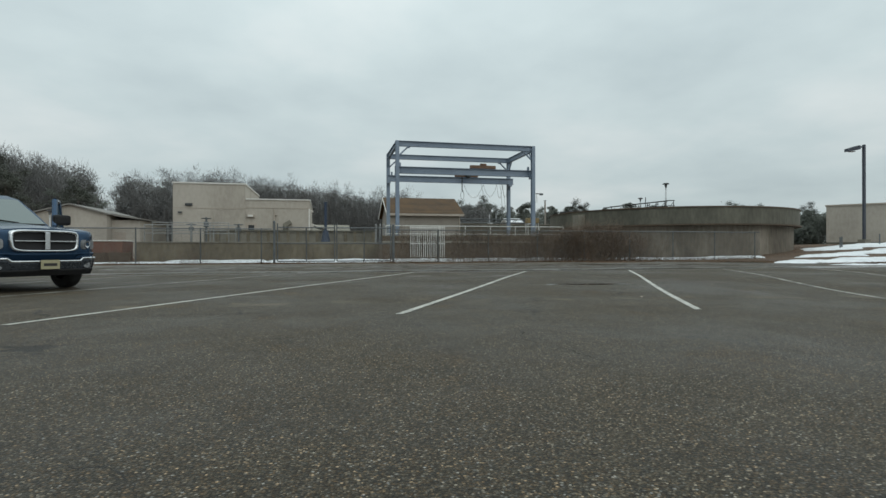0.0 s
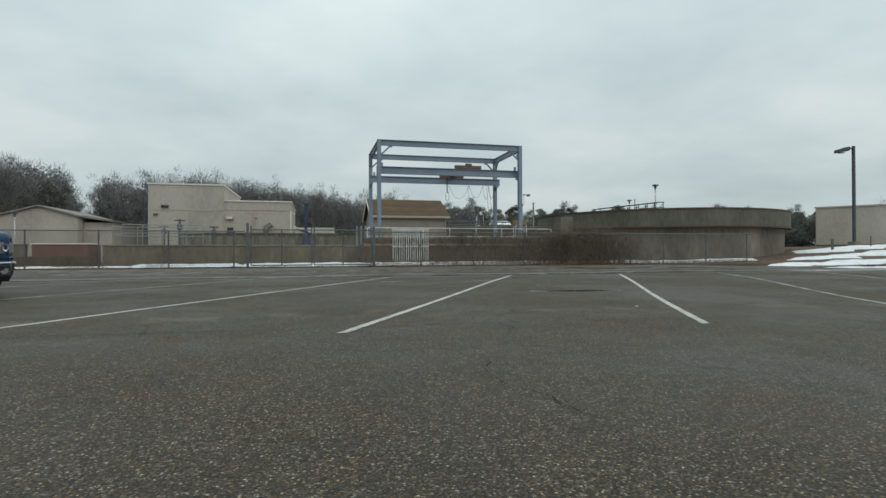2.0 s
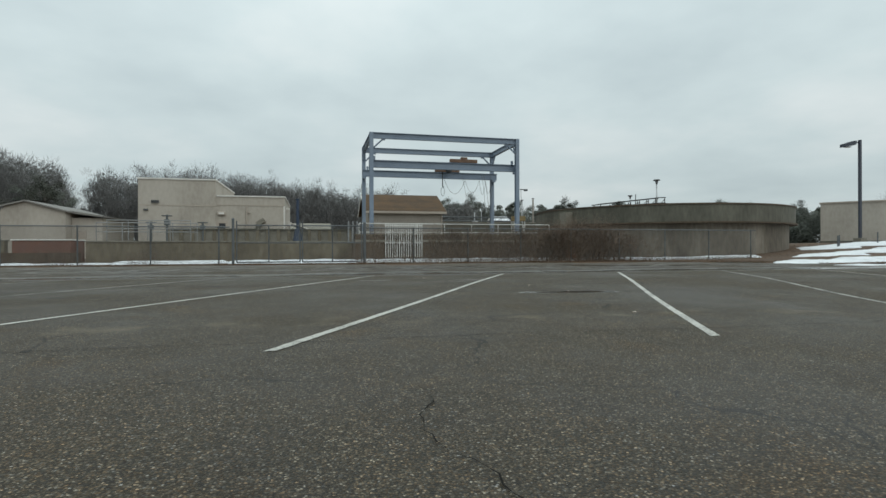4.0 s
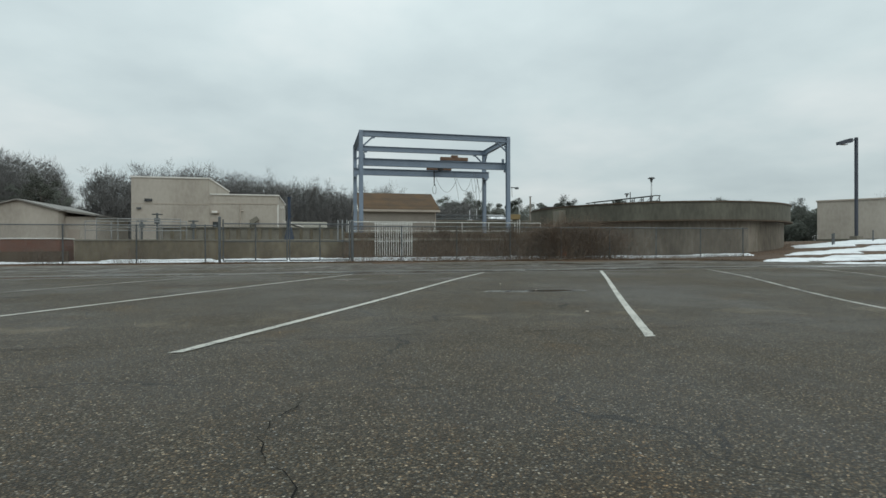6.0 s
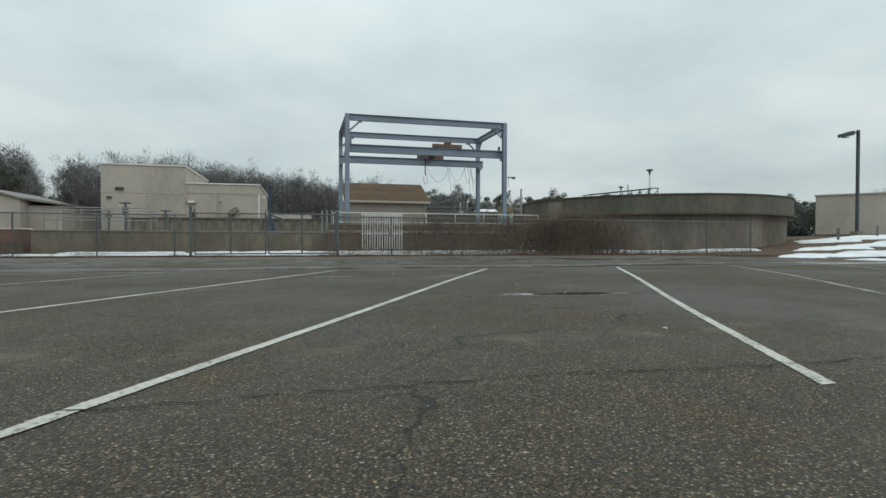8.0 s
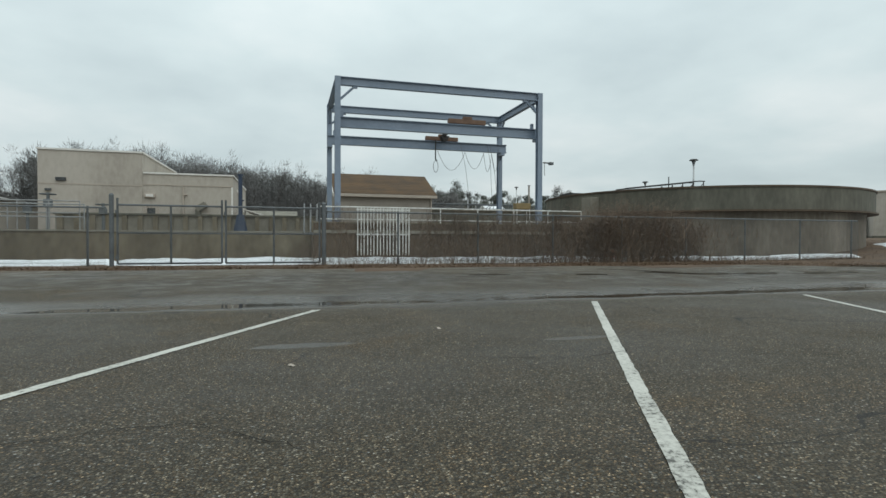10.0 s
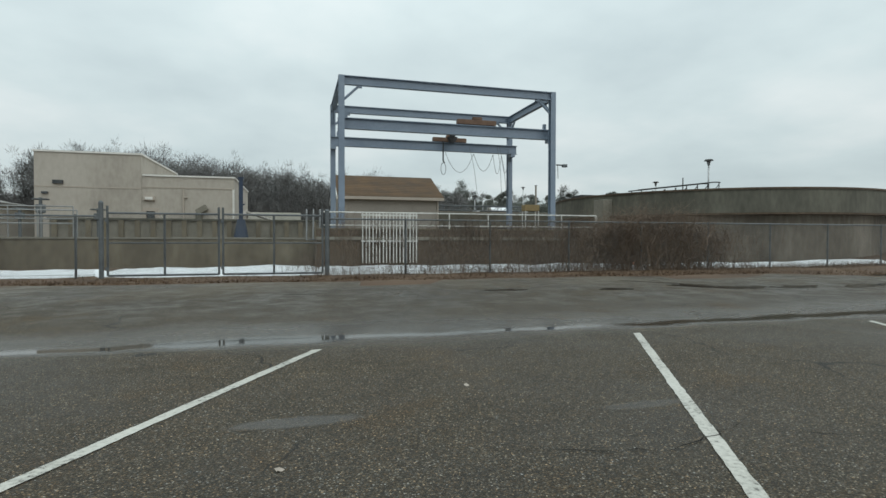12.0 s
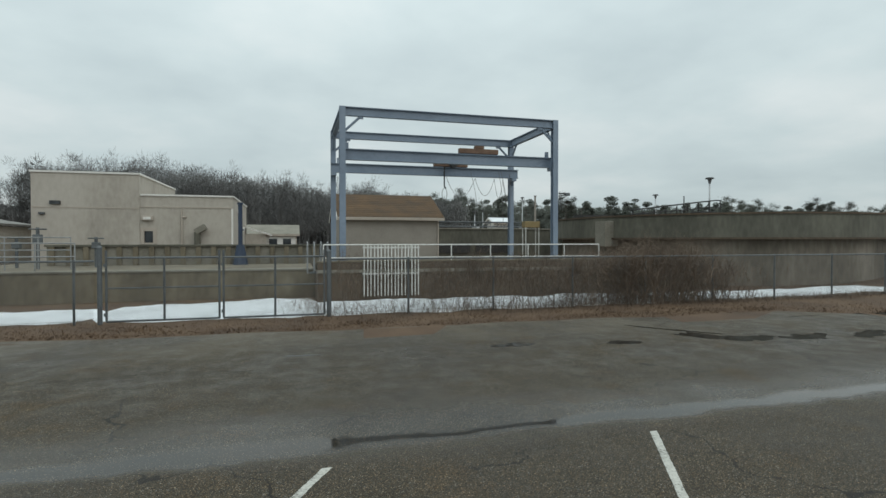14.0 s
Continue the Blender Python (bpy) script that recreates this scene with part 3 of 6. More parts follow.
snow_patch(-14, -6.5, lambda x: 27.0, lambda x: 28.0, 1)
snow_patch(-7.2, -2.4, lambda x: 26.8, lambda x: 28.8 + 0.12 * (x + 7), 2, 0.13)
snow_patch(-2.9, 5.6, lambda x: 26.35, lambda x: min(31.3, 29.8 + 0.35 * (x + 2.5)) if x < 3.0 else 29.5, 3, 0.12)
snow_patch(2.6, 14.8, lambda x: 26.45, lambda x: 29.4, 4, 0.15)
snow_patch(14.2, 25.5, lambda x: 26.9, lambda x: 29.0 - 0.05 * (x - 14), 5, 0.14)
snow_patch(19.6, 48, lambda x: 20.4 + 0.08 * (x - 21), lambda x: 22.0 + 0.17 * (x - 20), 6, 0.12, 1.7)
snow_patch(25.5, 52, lambda x: 25.0 + 0.05 * (x - 26), lambda x: 26.6 + 0.12 * (x - 26), 16, 0.1, 1.9)
snow_patch(30.5, 52, lambda x: 28.3 + 0.1 * (x - 30), lambda x: 31.0 + 0.15 * (x - 30), 7, 0.1, 1.6)
snow_patch(20.5, 40, lambda x: 18.6 - 0.1 * (x - 20), lambda x: 19.5 - 0.05 * (x - 20), 8, 0.06, 1.3)


def blades(name, material, count, place, height, lean, width, seed, label, category):
    """Upright blades or stems, each one narrow bent strip."""
    rnd = random.Random(seed)
    verts, faces = [], []
    for _ in range(count):
        x, y, hf = place(rnd)
        z = land(x, y) - 0.01
        h = height * hf * rnd.uniform(0.5, 1.1)
        a = rnd.uniform(0, 2 * math.pi)
        dx, dy = math.cos(a), math.sin(a)
        l1, l2 = h * lean * rnd.uniform(0, 0.5), h * lean * rnd.uniform(0.3, 1.3)
        w = width * rnd.uniform(0.6, 1.3)
        k = len(verts)
        verts += [(x - dy * w, y + dx * w, z), (x + dy * w, y - dx * w, z), (x + dx * l1 + dy * w * 0.7, y + dy * l1 - dx * w * 0.7, z + h * 0.6), (x + dx * l1 - dy * w * 0.7, y + dy * l1 + dx * w * 0.7, z + h * 0.6), (x + dx * l2, y + dy * l2, z + h)]
        faces += [(k, k + 1, k + 2, k + 3), (k + 3, k + 2, k + 4)]
    ob = link_mesh(name, raw_mesh(name, verts, faces), material)
    return tagged(ob, label, category, kind="stuff")


def verge(rnd):
    x = rnd.uniform(-16, 27)
    y = edge_y(x) + 0.05 + abs(rnd.gauss(0, 1.0)) * (1.0 if x < 16 else 1.8)
    return x, y, 0.45 + 0.9 * abs(noise.noise((x * 0.6, y, 2)))


def rough(rnd):
    x = rnd.uniform(-45, 60)
    y = rnd.uniform(26, 34) if x < -9 or x > 14 else rnd.uniform(26.2, 29.3)
    return x, y, 0.6


def fence_line(rnd):
    x = rnd.uniform(3.0, 24)
    return x, 26.3 + rnd.gauss(0, 0.3), 1.0 if x > 6 else 0.5


blades("dead_grass_verge", STRAW, 26000, verge, 0.085, 1.7, 0.007, 11, "strip of matted tan dead grass beside the asphalt", "grass")
blades("rough_grass", STRAW, 12000, rough, 0.12, 0.8, 0.007, 12, "sparse dead winter grass between snow patches", "grass")
blades("fence_weeds", BRUSHTWIG, 3600, fence_line, 0.24, 0.8, 0.005, 13, "dry brown weeds along the fence foot", "weeds")


# ---- basin, walls and yard ----
SLAB = 1.13


def build_basin():
    """A raised concrete basin behind the fence, with a stained front wall and a pale coping."""
    b = thing("concrete_basin", "raised concrete basin with stained wall and pale coping", "basin", (2.0, 34.0, 0), kind="structure")
    part("front_wall", boxes((3.2, 13.75, 29.62, 29.78, 0.0, 1.42)), CONC_DARK, b, "dark brown water-stained concrete wall")
    part("ledge", boxes((3.2, 13.75, 29.56, 29.617, 1.06, 1.17), bevel=0.01), CONC_SLAB, b, "pale worn concrete ledge")
    part("front_wall", boxes((-9.4, 3.195, 31.5, 31.8, 0.0, SLAB - 0.05)), CONC_MID, b, "olive grey mossy concrete wall")
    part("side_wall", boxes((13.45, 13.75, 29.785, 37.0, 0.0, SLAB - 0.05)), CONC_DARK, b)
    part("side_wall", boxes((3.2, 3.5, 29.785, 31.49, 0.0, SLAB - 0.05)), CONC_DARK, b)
    part("coping", boxes((3.18, 13.78, 29.6, 29.8, 1.42, 1.46), bevel=0.008), CONC_MID, b)
    part("coping", boxes((-9.45, 3.19, 31.45, 31.85, SLAB - 0.05, SLAB + 0.01), bevel=0.01), CONC_SLAB, b)
    part("deck", boxes((-9.4, 3.195, 31.86, 44.0, 0.3, SLAB - 0.03), (3.51, 13.44, 29.79, 44.0, 0.3, SLAB - 0.03)), CONC_MID, b)
    w = thing("buttressed_wall", "grey concrete wall with vertical ribs and dark top", "wall", (-2.0, 37.0, SLAB - 0.03), kind="structure")
    part("panel", boxes((-7.2, 3.6, 36.9, 37.1, SLAB - 0.03, 1.88)), CONC_SLAB, w)
    part("cap", boxes((-7.25, 3.65, 36.78, 37.15, 1.884, 1.97), bevel=0.01), CONC_RIM, w)
    for i in range(18):
        x = -7.1 + i * 0.61
        part("rib", boxes((x, x + 0.2, 36.8, 36.896, SLAB - 0.03, 1.88)), CONC_MID, w)


build_basin()


def build_tank():
    """A round clarifier: lower ring, overhanging launder ring, rim, and a bridge out to the drive in the middle."""
    cx, cy = 26.15, 37.9
    t = thing("clarifier_tank", "large round weathered concrete tank with overhanging dark rim", "tank", (cx, cy, 0))

    def ring(r0, r1, z0, z1, n=96):
        bm = bmesh.new()
        prof = [(r0, z0), (r1, z0), (r1, z1), (r0, z1)]
        vs = [[bm.verts.new((cx + r * math.cos(2 * math.pi * i / n), cy + r * math.sin(2 * math.pi * i / n), z)) for r, z in prof] for i in range(n)]
        for i in range(n):
            a, b = vs[i], vs[(i + 1) % n]
            for k in range(4):
                bm.faces.new((a[k], b[k], b[(k + 1) % 4], a[(k + 1) % 4]))
        bmesh.ops.recalc_face_normals(bm, faces=bm.faces)
        return bm
    part("lower_wall", ring(8.1, 8.42, -0.1, 2.2), CONC_TANK, t, "streaked pale brown concrete wall", smooth=False)
    part("ledge", ring(8.1, 8.92, 2.2, 2.28), CONC_DARK, t)
    part("upper_wall", ring(8.55, 8.8, 2.28, 3.3), CONC_RIM, t, "dark lichen-grey concrete ring")
    part("rim", ring(8.5, 8.85, 3.3, 3.38), CONC_DARK, t)
    part("water_surface", ring(0.02, 8.54, 2.7, 2.74, 48), WATER, t)
    part("pier", boxes((17.35, 18.1, 35.0, 35.9, 1.85, 3.1), bevel=0.02), CONC_SLAB, t, "pale concrete block")
    part("bridge_deck", boxes((17.6, 26.9, 37.55, 38.55, 3.42, 3.54)), DARKMETAL, t)
    for y in (37.6, 38.5):
        rail = bmesh.new()
        z = lambda x: 3.9 + 0.6 * max(0.0, x - 22.4) / 4.0
        pipe_run(rail, [(21.2, y, z(21.2)), (26.4, y, z(26.4)), (26.8, y, z(26.4))], 0.035)
        pipe_run(rail, [(21.2, y, z(21.2) - 0.25), (26.4, y, z(26.4) - 0.4), (26.8, y, z(26.4) - 0.4)], 0.028)
        for k in range(8):
            x = 21.4 + 0.76 * k
            tube(rail, (x, y, 3.5), (x, y, min(z(x), z(26.4))), 0.03, 6)
            if k < 7:
                tube(rail, (x, y, 3.52), (x + 0.76, y, min(z(x + 0.76), z(26.4)) - 0.1), 0.022, 5)
        part("handrail", rail, DARKMETAL, t)
    bm = boxes((25.4, 26.6, 37.7, 38.4, 3.54, 3.85), bevel=0.05)
    part("drive_unit", bm, DARKMETAL, t)
    part("aerial", tubes(((24.6, 38.1, 3.5), (24.6, 38.1, 4.75)), r=0.03), DARKMETAL, t)


build_tank()


def yard_light(x, y, z0, z1, scale=1.0):
    """A thin mast with a flared post-top lantern."""
    l = thing("yard_light", "thin grey mast with flared post-top lantern", "street lamp", (x, y, z0), group="yard lights")
    bm = bmesh.new()
    tube(bm, (x, y, z0), (x, y, z1 - 0.38 * scale), 0.055 * scale, 8, 0.045 * scale)
    part("pole", bm, GALV, l, smooth=True)
    bm = bmesh.new()
    tube(bm, (x, y, z1 - 0.38 * scale), (x, y, z1 - 0.08 * scale), 0.05 * scale, 12, 0.13 * scale)
    part("lantern", bm, LENS, l, smooth=False)
    bm = bmesh.new()
    tube(bm, (x, y, z1 - 0.08 * scale), (x, y, z1), 0.27 * scale, 16, 0.2 * scale)
    part("cap", bm, DARKMETAL, l)


yard_light(26.3, 37.97, 3.54, 5.88)
yard_light(32.5, 51.0, 0.2, 6.1)
yard_light(-16.4, 38.5, 0.2, 3.2, 0.85)
yard_light(26.8, 66.0, 0.2, 6.9, 0.9)
yard_light(15.2, 48.5, 0.2, 4.3, 0.8)
yard_light(16.0, 49.0, 0.2, 4.4, 0.5)


def build_far_pole():
    p = thing("utility_pole", "slim pale wooden utility pole beyond the yard", "utility pole", (28.1, 65.5, 0.0))
    bm = bmesh.new()
    tube(bm, (28.1, 65.5, 0.0), (28.1, 65.5, 7.0), 0.13, 8, 0.1)
    part("pole", bm, SIDING, p)
    part("pole_cap", boxes((27.98, 28.22, 65.38, 65.62, 7.0, 7.06)), DARKMETAL, p)


build_far_pole()


def build_back_basin():
    b = thing("rear_basin", "long low dark concrete basin wall behind the yard", "basin", (16, 47, 0), kind="structure")
    part("wall", boxes((10.9, 30.0, 46.0, 46.4, 0.0, 2.9)), CONC_RIM, b)
    # dark panels proud of the wall stand for the shade in two recesses
    part("recess_shade_panel", boxes((11.5, 14.0, 45.9, 45.99, 1.3, 1.9)), DARKMETAL, b)
    part("recess_shade_panel", boxes((14.4, 17.0, 45.9, 45.99, 1.3, 1.9)), DARKMETAL, b)
    part("coping", boxes((10.85, 30.05, 45.92, 46.48, 2.9, 2.98), bevel=0.01), CONC_SLAB, b)
    t = thing("pipe_truss", "light grey lattice pipe bridge dusted with snow", "truss", (14, 47, 2.98))
    bm = bmesh.new()
    for y in (46.6, 47.3):
        tube(bm, (10.9, y, 3.1), (18.5, y, 3.1), 0.035)
        tube(bm, (10.9, y, 3.42), (18.5, y, 3.42), 0.035)
        for k in range(19):
            x = 10.9 + 0.4 * k
            tube(bm, (x, y, 3.1), (x + 0.4, y, 3.42) if k % 2 else (x, y, 3.42), 0.02, 5)
    part("lattice", bm, POST, t)
    for x in (11.0, 14.6, 18.2):
        part("bracket", boxes((x, x + 0.2, 46.3, 47.4, 2.98, 3.08)), GALV, t)
    h = thing("yellow_hopper", "faded yellow steel hopper box on white legs", "hopper", (17.6, 44.5, SLAB))
    part("body", boxes((17.3, 18.35, 44.3, 44.9, 3.0, 3.42), bevel=0.03), YELLOW, h)
    for x in (17.35, 18.3):
        for y in (44.35, 44.85):
            part("leg", tubes(((x, y, 0.1), (x, y, 3.01)), r=0.035), BARS, h)


build_back_basin()


# ---- crane frame ----
def build_crane_frame():
    """Four H columns, a ring of top beams with knee braces, and two runway beams on brackets."""
    g = thing("crane_frame", "blue-grey painted steel crane frame with four columns", "gantry", (8.0, 32.0, SLAB))
    X, Y, top = (4.05, 11.93), (29.92, 34.1), 6.65
    for x in X:
        for y in Y:
            bm = bmesh.new()
            ibeam(bm, (x, y, SLAB), (x, y, top), 0.22, 0.2, 0.02, 0.016, up=(0, 1, 0))
            c = part("column", bm, STEEL, g)
            part("base_plate", boxes((x - 0.22, x + 0.22, y - 0.2, y + 0.2, SLAB, SLAB + 0.03), (x - 0.15, x + 0.15, y - 0.008, y + 0.008, SLAB + 0.03, SLAB + 0.2)), STEEL, c)
    for y in Y:
        bm = bmesh.new()
        ibeam(bm, (X[0] - 0.1, y, top - 0.15), (X[1] + 0.1, y, top - 0.15), 0.3, 0.17, 0.024, 0.018)
        part("top_beam", bm, STEEL, g)
    for x in X:
        bm = bmesh.new()
        ibeam(bm, (x, Y[0] + 0.1, top - 0.15), (x, Y[1] - 0.1, top - 0.15), 0.29, 0.17, 0.024, 0.018)
        part("top_beam", bm, STEEL, g)
    for y, s in ((Y[0], 1), (Y[1], -1)):
        yy = y + s * 0.3
        bm = bmesh.new()
        ibeam(bm, (X[0] - 0.1, yy, 5.1), (X[1] + (0.05 if s > 0 else 0.2), yy, 5.1), 0.38, 0.2, 0.026, 0.018)
        r = part("runway_beam", bm, STEEL, g)
        for x in X:
            part("bracket", boxes((x - 0.1, x + 0.1, min(y + s * 0.112, yy + s * 0.1), max(y + s * 0.112, yy + s * 0.1), 4.79, 4.906), (x - 0.012, x + 0.012, min(y + s * 0.112, yy), max(y + s * 0.112, yy), 4.6, 4.79)), STEEL, r)
        for x, e in ((X[0], 1), (X[1], -1)):
            part("end_stop", boxes((x + e * 0.18 - 0.05, x + e * 0.18 + 0.05, yy - 0.06, yy + 0.06, 5.292, 5.5)), STEEL, r)
            bm = bmesh.new()
            tube(bm, (x + e * 0.1, y, 5.86), (x + e * 0.58, y, 6.32), 0.045, 6)
            k = part("knee_brace", bm, STEEL, g)
            part("gusset", boxes((x + e * 0.52, x + e * 0.7, y - 0.05, y + 0.05, 6.27, 6.352) if e > 0 else (x - 0.7, x - 0.52, y - 0.05, y + 0.05, 6.27, 6.352)), STEEL, k)
            bm = bmesh.new()
            tube(bm, (x, y + s * 0.11, 5.85), (x, y + s * 0.6, 6.34), 0.045, 6)
            part("knee_brace", bm, STEEL, g)


build_crane_frame()


def build_bridge_crane():
    """An under-slung bridge: two rusty end trucks on the runways and a beam across with a hoist."""
    c = thing("bridge_crane", "rust-orange travelling bridge crane resting on runway beams", "crane", (9.0, 32.0, 5.3))
    for y in (30.22, 33.8):
        e = part("end_truck", boxes((8.25, 9.75, y - 0.11, y + 0.11, 5.31, 5.49), bevel=0.02), RUST, c, "rusty orange end truck")
        for x in (8.5, 9.5):
            bm = bmesh.new()
            tube(bm, (x, y - 0.06, 5.365), (x, y + 0.06, 5.365), 0.075, 14)
            part("wheel", bm, DARKMETAL, e)
        part("cover", boxes((8.85, 9.2, y - 0.1, y + 0.1, 5.49, 5.6), bevel=0.02), RUST, e)
    bm = bmesh.new()
    ibeam(bm, (9.0, 30.34, 5.5), (9.0, 33.68, 5.5), 0.12, 0.09, 0.015, 0.012)
    part("bridge_beam", bm, DARKMETAL, c, "slim dark steel beam")
    bm = bmesh.new()
    loft(bm, [[(9.0 - w, 33.2, z), (9.0 + w, 33.2, z), (9.0 + w, 33.5, z), (9.0 - w, 33.5, z)] for w, z in ((0.09, 5.22), (0.2, 5.44))])
    h = part("hoist", bm, DARKMETAL, c, "small dark tapered hoist body")
    bm = bmesh.new()
    tube(bm, (8.65, 33.55, 5.3), (8.65, 33.55, 4.45), 0.03, 8)
    tube(bm, (8.65, 33.55, 4.45), (8.72, 33.55, 4.36), 0.03, 8)
    part("hook_block", bm, DARKMETAL, h)
    bm = bmesh.new()
    loop = [(8.66 + 0.11 * math.sin(a), 33.55, 4.12 + 0.26 * math.cos(a)) for a in [2 * math.pi * i / 14 for i in range(15)]]
    pipe_run(bm, loop, 0.012, 5)
    part("chain_loop", bm, CABLE, h)


build_bridge_crane()


def build_festoon():
    f = thing("festoon_cables", "slack grey power cables looped under the runway beam", "cable", (10.2, 33.75, 4.7))
    xs = [8.8, 10.1, 11.0, 11.4, 11.75]
    for i, (a, b, sag) in enumerate(zip(xs, xs[1:], (0.85, 0.75, 0.85, 0.8))):
        bm = bmesh.new()
        pts = []
        for k in range(13):
            u = k / 12
            pts.append((a + (b - a) * u, 33.75, 4.86 - sag * (1 - (2 * u - 1) ** 2)))
        pipe_run(bm, pts, 0.009, 5)
        part("cable_loop", bm, CABLE, f)
    for x0, x1, z1, y in ((9.85, 10.35, 2.5, 33.6), (10.9, 11.2, 2.6, 33.0), (11.05, 11.5, 2.6, 33.1), (11.72, 11.8, 2.9, 33.75)):
        bm = bmesh.new()
        pts = [(x0 + (x1 - x0) * u + 0.04 * math.sin(5 * u), y, 5.1 + (z1 - 5.1) * u) for u in [k / 8 for k in range(9)]]
        pipe_run(bm, pts, 0.0085, 5)
        part("hanging_cable", bm, CABLE, f)


build_festoon()


def build_floodlight():
    f = thing("floodlight", "small grey floodlight on a bracket arm", "floodlight", (12.07, 29.8, 3.9))
    part("arm", tubes(((12.07, 29.85, 3.92), (12.3, 29.75, 3.9)), r=0.025), DARKMETAL, f)
    bm = boxes((12.27, 12.44, 29.64, 29.8, 3.82, 3.93), bevel=0.02)
    part("head", bm, POST, f)
    part("conduit", tubes(((12.09, 29.77, 3.9), (12.11, 29.77, 3.4)), r=0.012), CABLE, f)


build_floodlight()


def build_bar_guard():
    """White vertical bars hung from the rail in front of the basin wall."""
    g = thing("bar_guard", "chalky white steel bar guard panel on basin wall", "railing", (5.65, 29.5, 0.25))
    n = 17
    for i in range(n):
        x = 4.72 + 1.86 * i / (n - 1)
        lean = 0.02 * math.sin(i * 2.3)
        part("bar", boxes((x - 0.017 + lean * 0.3, x + 0.017 + lean * 0.3, 29.50, 29.535, 0.28, 1.98)), BARS, g)
    part("rail", boxes((4.68, 6.62, 29.537, 29.57, 1.88, 1.93)), BARS, g)
    part("rail", boxes((4.68, 6.62, 29.537, 29.615, 1.0, 1.05)), BARS, g)


build_bar_guard()


def handrail(name, pts, z0, z1, mids, label, posts=1.3, r=0.022, mat=None):
    h = thing(name, label, "railing", (*pts[0], z0), group="yard railings")
    for z in (z1, *mids):
        bm = bmesh.new()
        pipe_run(bm, [(x, y, z) for x, y in pts], r, 8)
        part("rail", bm, mat or GALV, h, smooth=False)
    for (xa, ya), (xb, yb) in zip(pts, pts[1:]):
        d = math.hypot(xb - xa, yb - ya)
        n = max(1, round(d / posts))
        for i in range(n + 1):
            x, y = xa + (xb - xa) * i / n, ya + (yb - ya) * i / n
            part("post", tubes(((x, y, z0), (x, y, z1)), r=r), mat or GALV, h)
    return h


handrail("handrail", [(3.4, 29.7), (13.7, 29.7)], 1.46, 2.0, (1.56,), "white-grey pipe handrail along the basin coping", 1.45, 0.021, BARS)
handrail("handrail", [(-9.2, 32.2), (-4.6, 32.2)], SLAB - 0.03, 2.05, (1.6,), "dull grey double pipe handrail on the basin", 1.15, mat=RAILGREY)
handrail("handrail", [(-9.2, 33.6), (-5.2, 33.6)], SLAB - 0.03, 2.25, (1.8,), "dull grey double pipe handrail on the basin", 1.0, mat=RAILGREY)


def build_ladder_cage():
    c = thing("ladder_hoops", "curved galvanised grab rails at the basin ladder", "railing", (3.3, 29.9, 1.0))
    for i in range(4):
        x = 2.9 + 0.22 * i
        bm = bmesh.new()
        y = 29.83
        pts = [(x, y, 1.05), (x, y, 1.95)] + [(x, y + 0.3 * (1 - math.cos(a)), 1.95 + 0.15 * math.sin(a)) for a in (0.6, 1.2, 1.9, 2.5, 3.1)] + [(x, y + 0.6, 1.05)]
        pipe_run(bm, pts, 0.02, 6)
        part("hoop", bm, RAILGREY, c)
    for y in (29.80, 30.40):
        part("base_rail", boxes((2.95, 3.6, y, y + 0.06, 1.05, 1.08)), POST, c)


build_ladder_cage()


def valve_stand(x, y, s=1.0):
    v = thing("valve_stand", "grey valve pedestal with handwheel on basin deck", "valve", (x, y, SLAB), group="valve stands")
    part("stem", tubes(((x, y, SLAB - 0.03), (x, y, SLAB + 1.15 * s)), r=0.06), POST, v)
    bm = bmesh.new()
    pts = [(x + 0.26 * math.cos(a), y + 0.26 * math.sin(a), SLAB + 1.1 * s) for a in [2 * math.pi * i / 12 for i in range(13)]]
    pipe_run(bm, pts, 0.025, 5)
    tube(bm, (x - 0.26, y, SLAB + 1.1 * s), (x + 0.26, y, SLAB + 1.1 * s), 0.02, 5)
    part("handwheel", bm, POST, v)
    part("gearbox", boxes((x - 0.13, x + 0.13, y - 0.12, y + 0.12, SLAB + 0.7 * s, SLAB + 0.95 * s), bevel=0.03), POST, v)


for vx, vy, vs in ((-6.6, 34.6, 1.3), (-4.9, 35.2, 1.0), (-7.6, 35.4, 1.0)):
    valve_stand(vx, vy, vs)


def build_blue_davit():
    x, y = 0.25, 36.3
    d = thing("davit_post", "deep blue enamelled davit post on a flared base", "crane", (x, y, SLAB - 0.03))
    bm = bmesh.new()
    tube(bm, (x, y, SLAB - 0.03), (x, y, 1.95), 0.32, 12, 0.16)
    part("base", bm, BLUE_STEEL, d)
    bm = bmesh.new()
    tube(bm, (x, y, 1.95), (x, y, 3.7), 0.09, 12)
    part("post", bm, BLUE_STEEL, d)
    bm = bmesh.new()
    tube(bm, (x, y, 3.7), (x, y, 3.78), 0.125, 12)
    part("collar", bm, BLUE_STEEL, d)
    part("cleat", tubes(((x, y, 2.6), (x + 0.16, y - 0.05, 2.6)), r=0.03, n=6), BLUE_STEEL, d)


build_blue_davit()


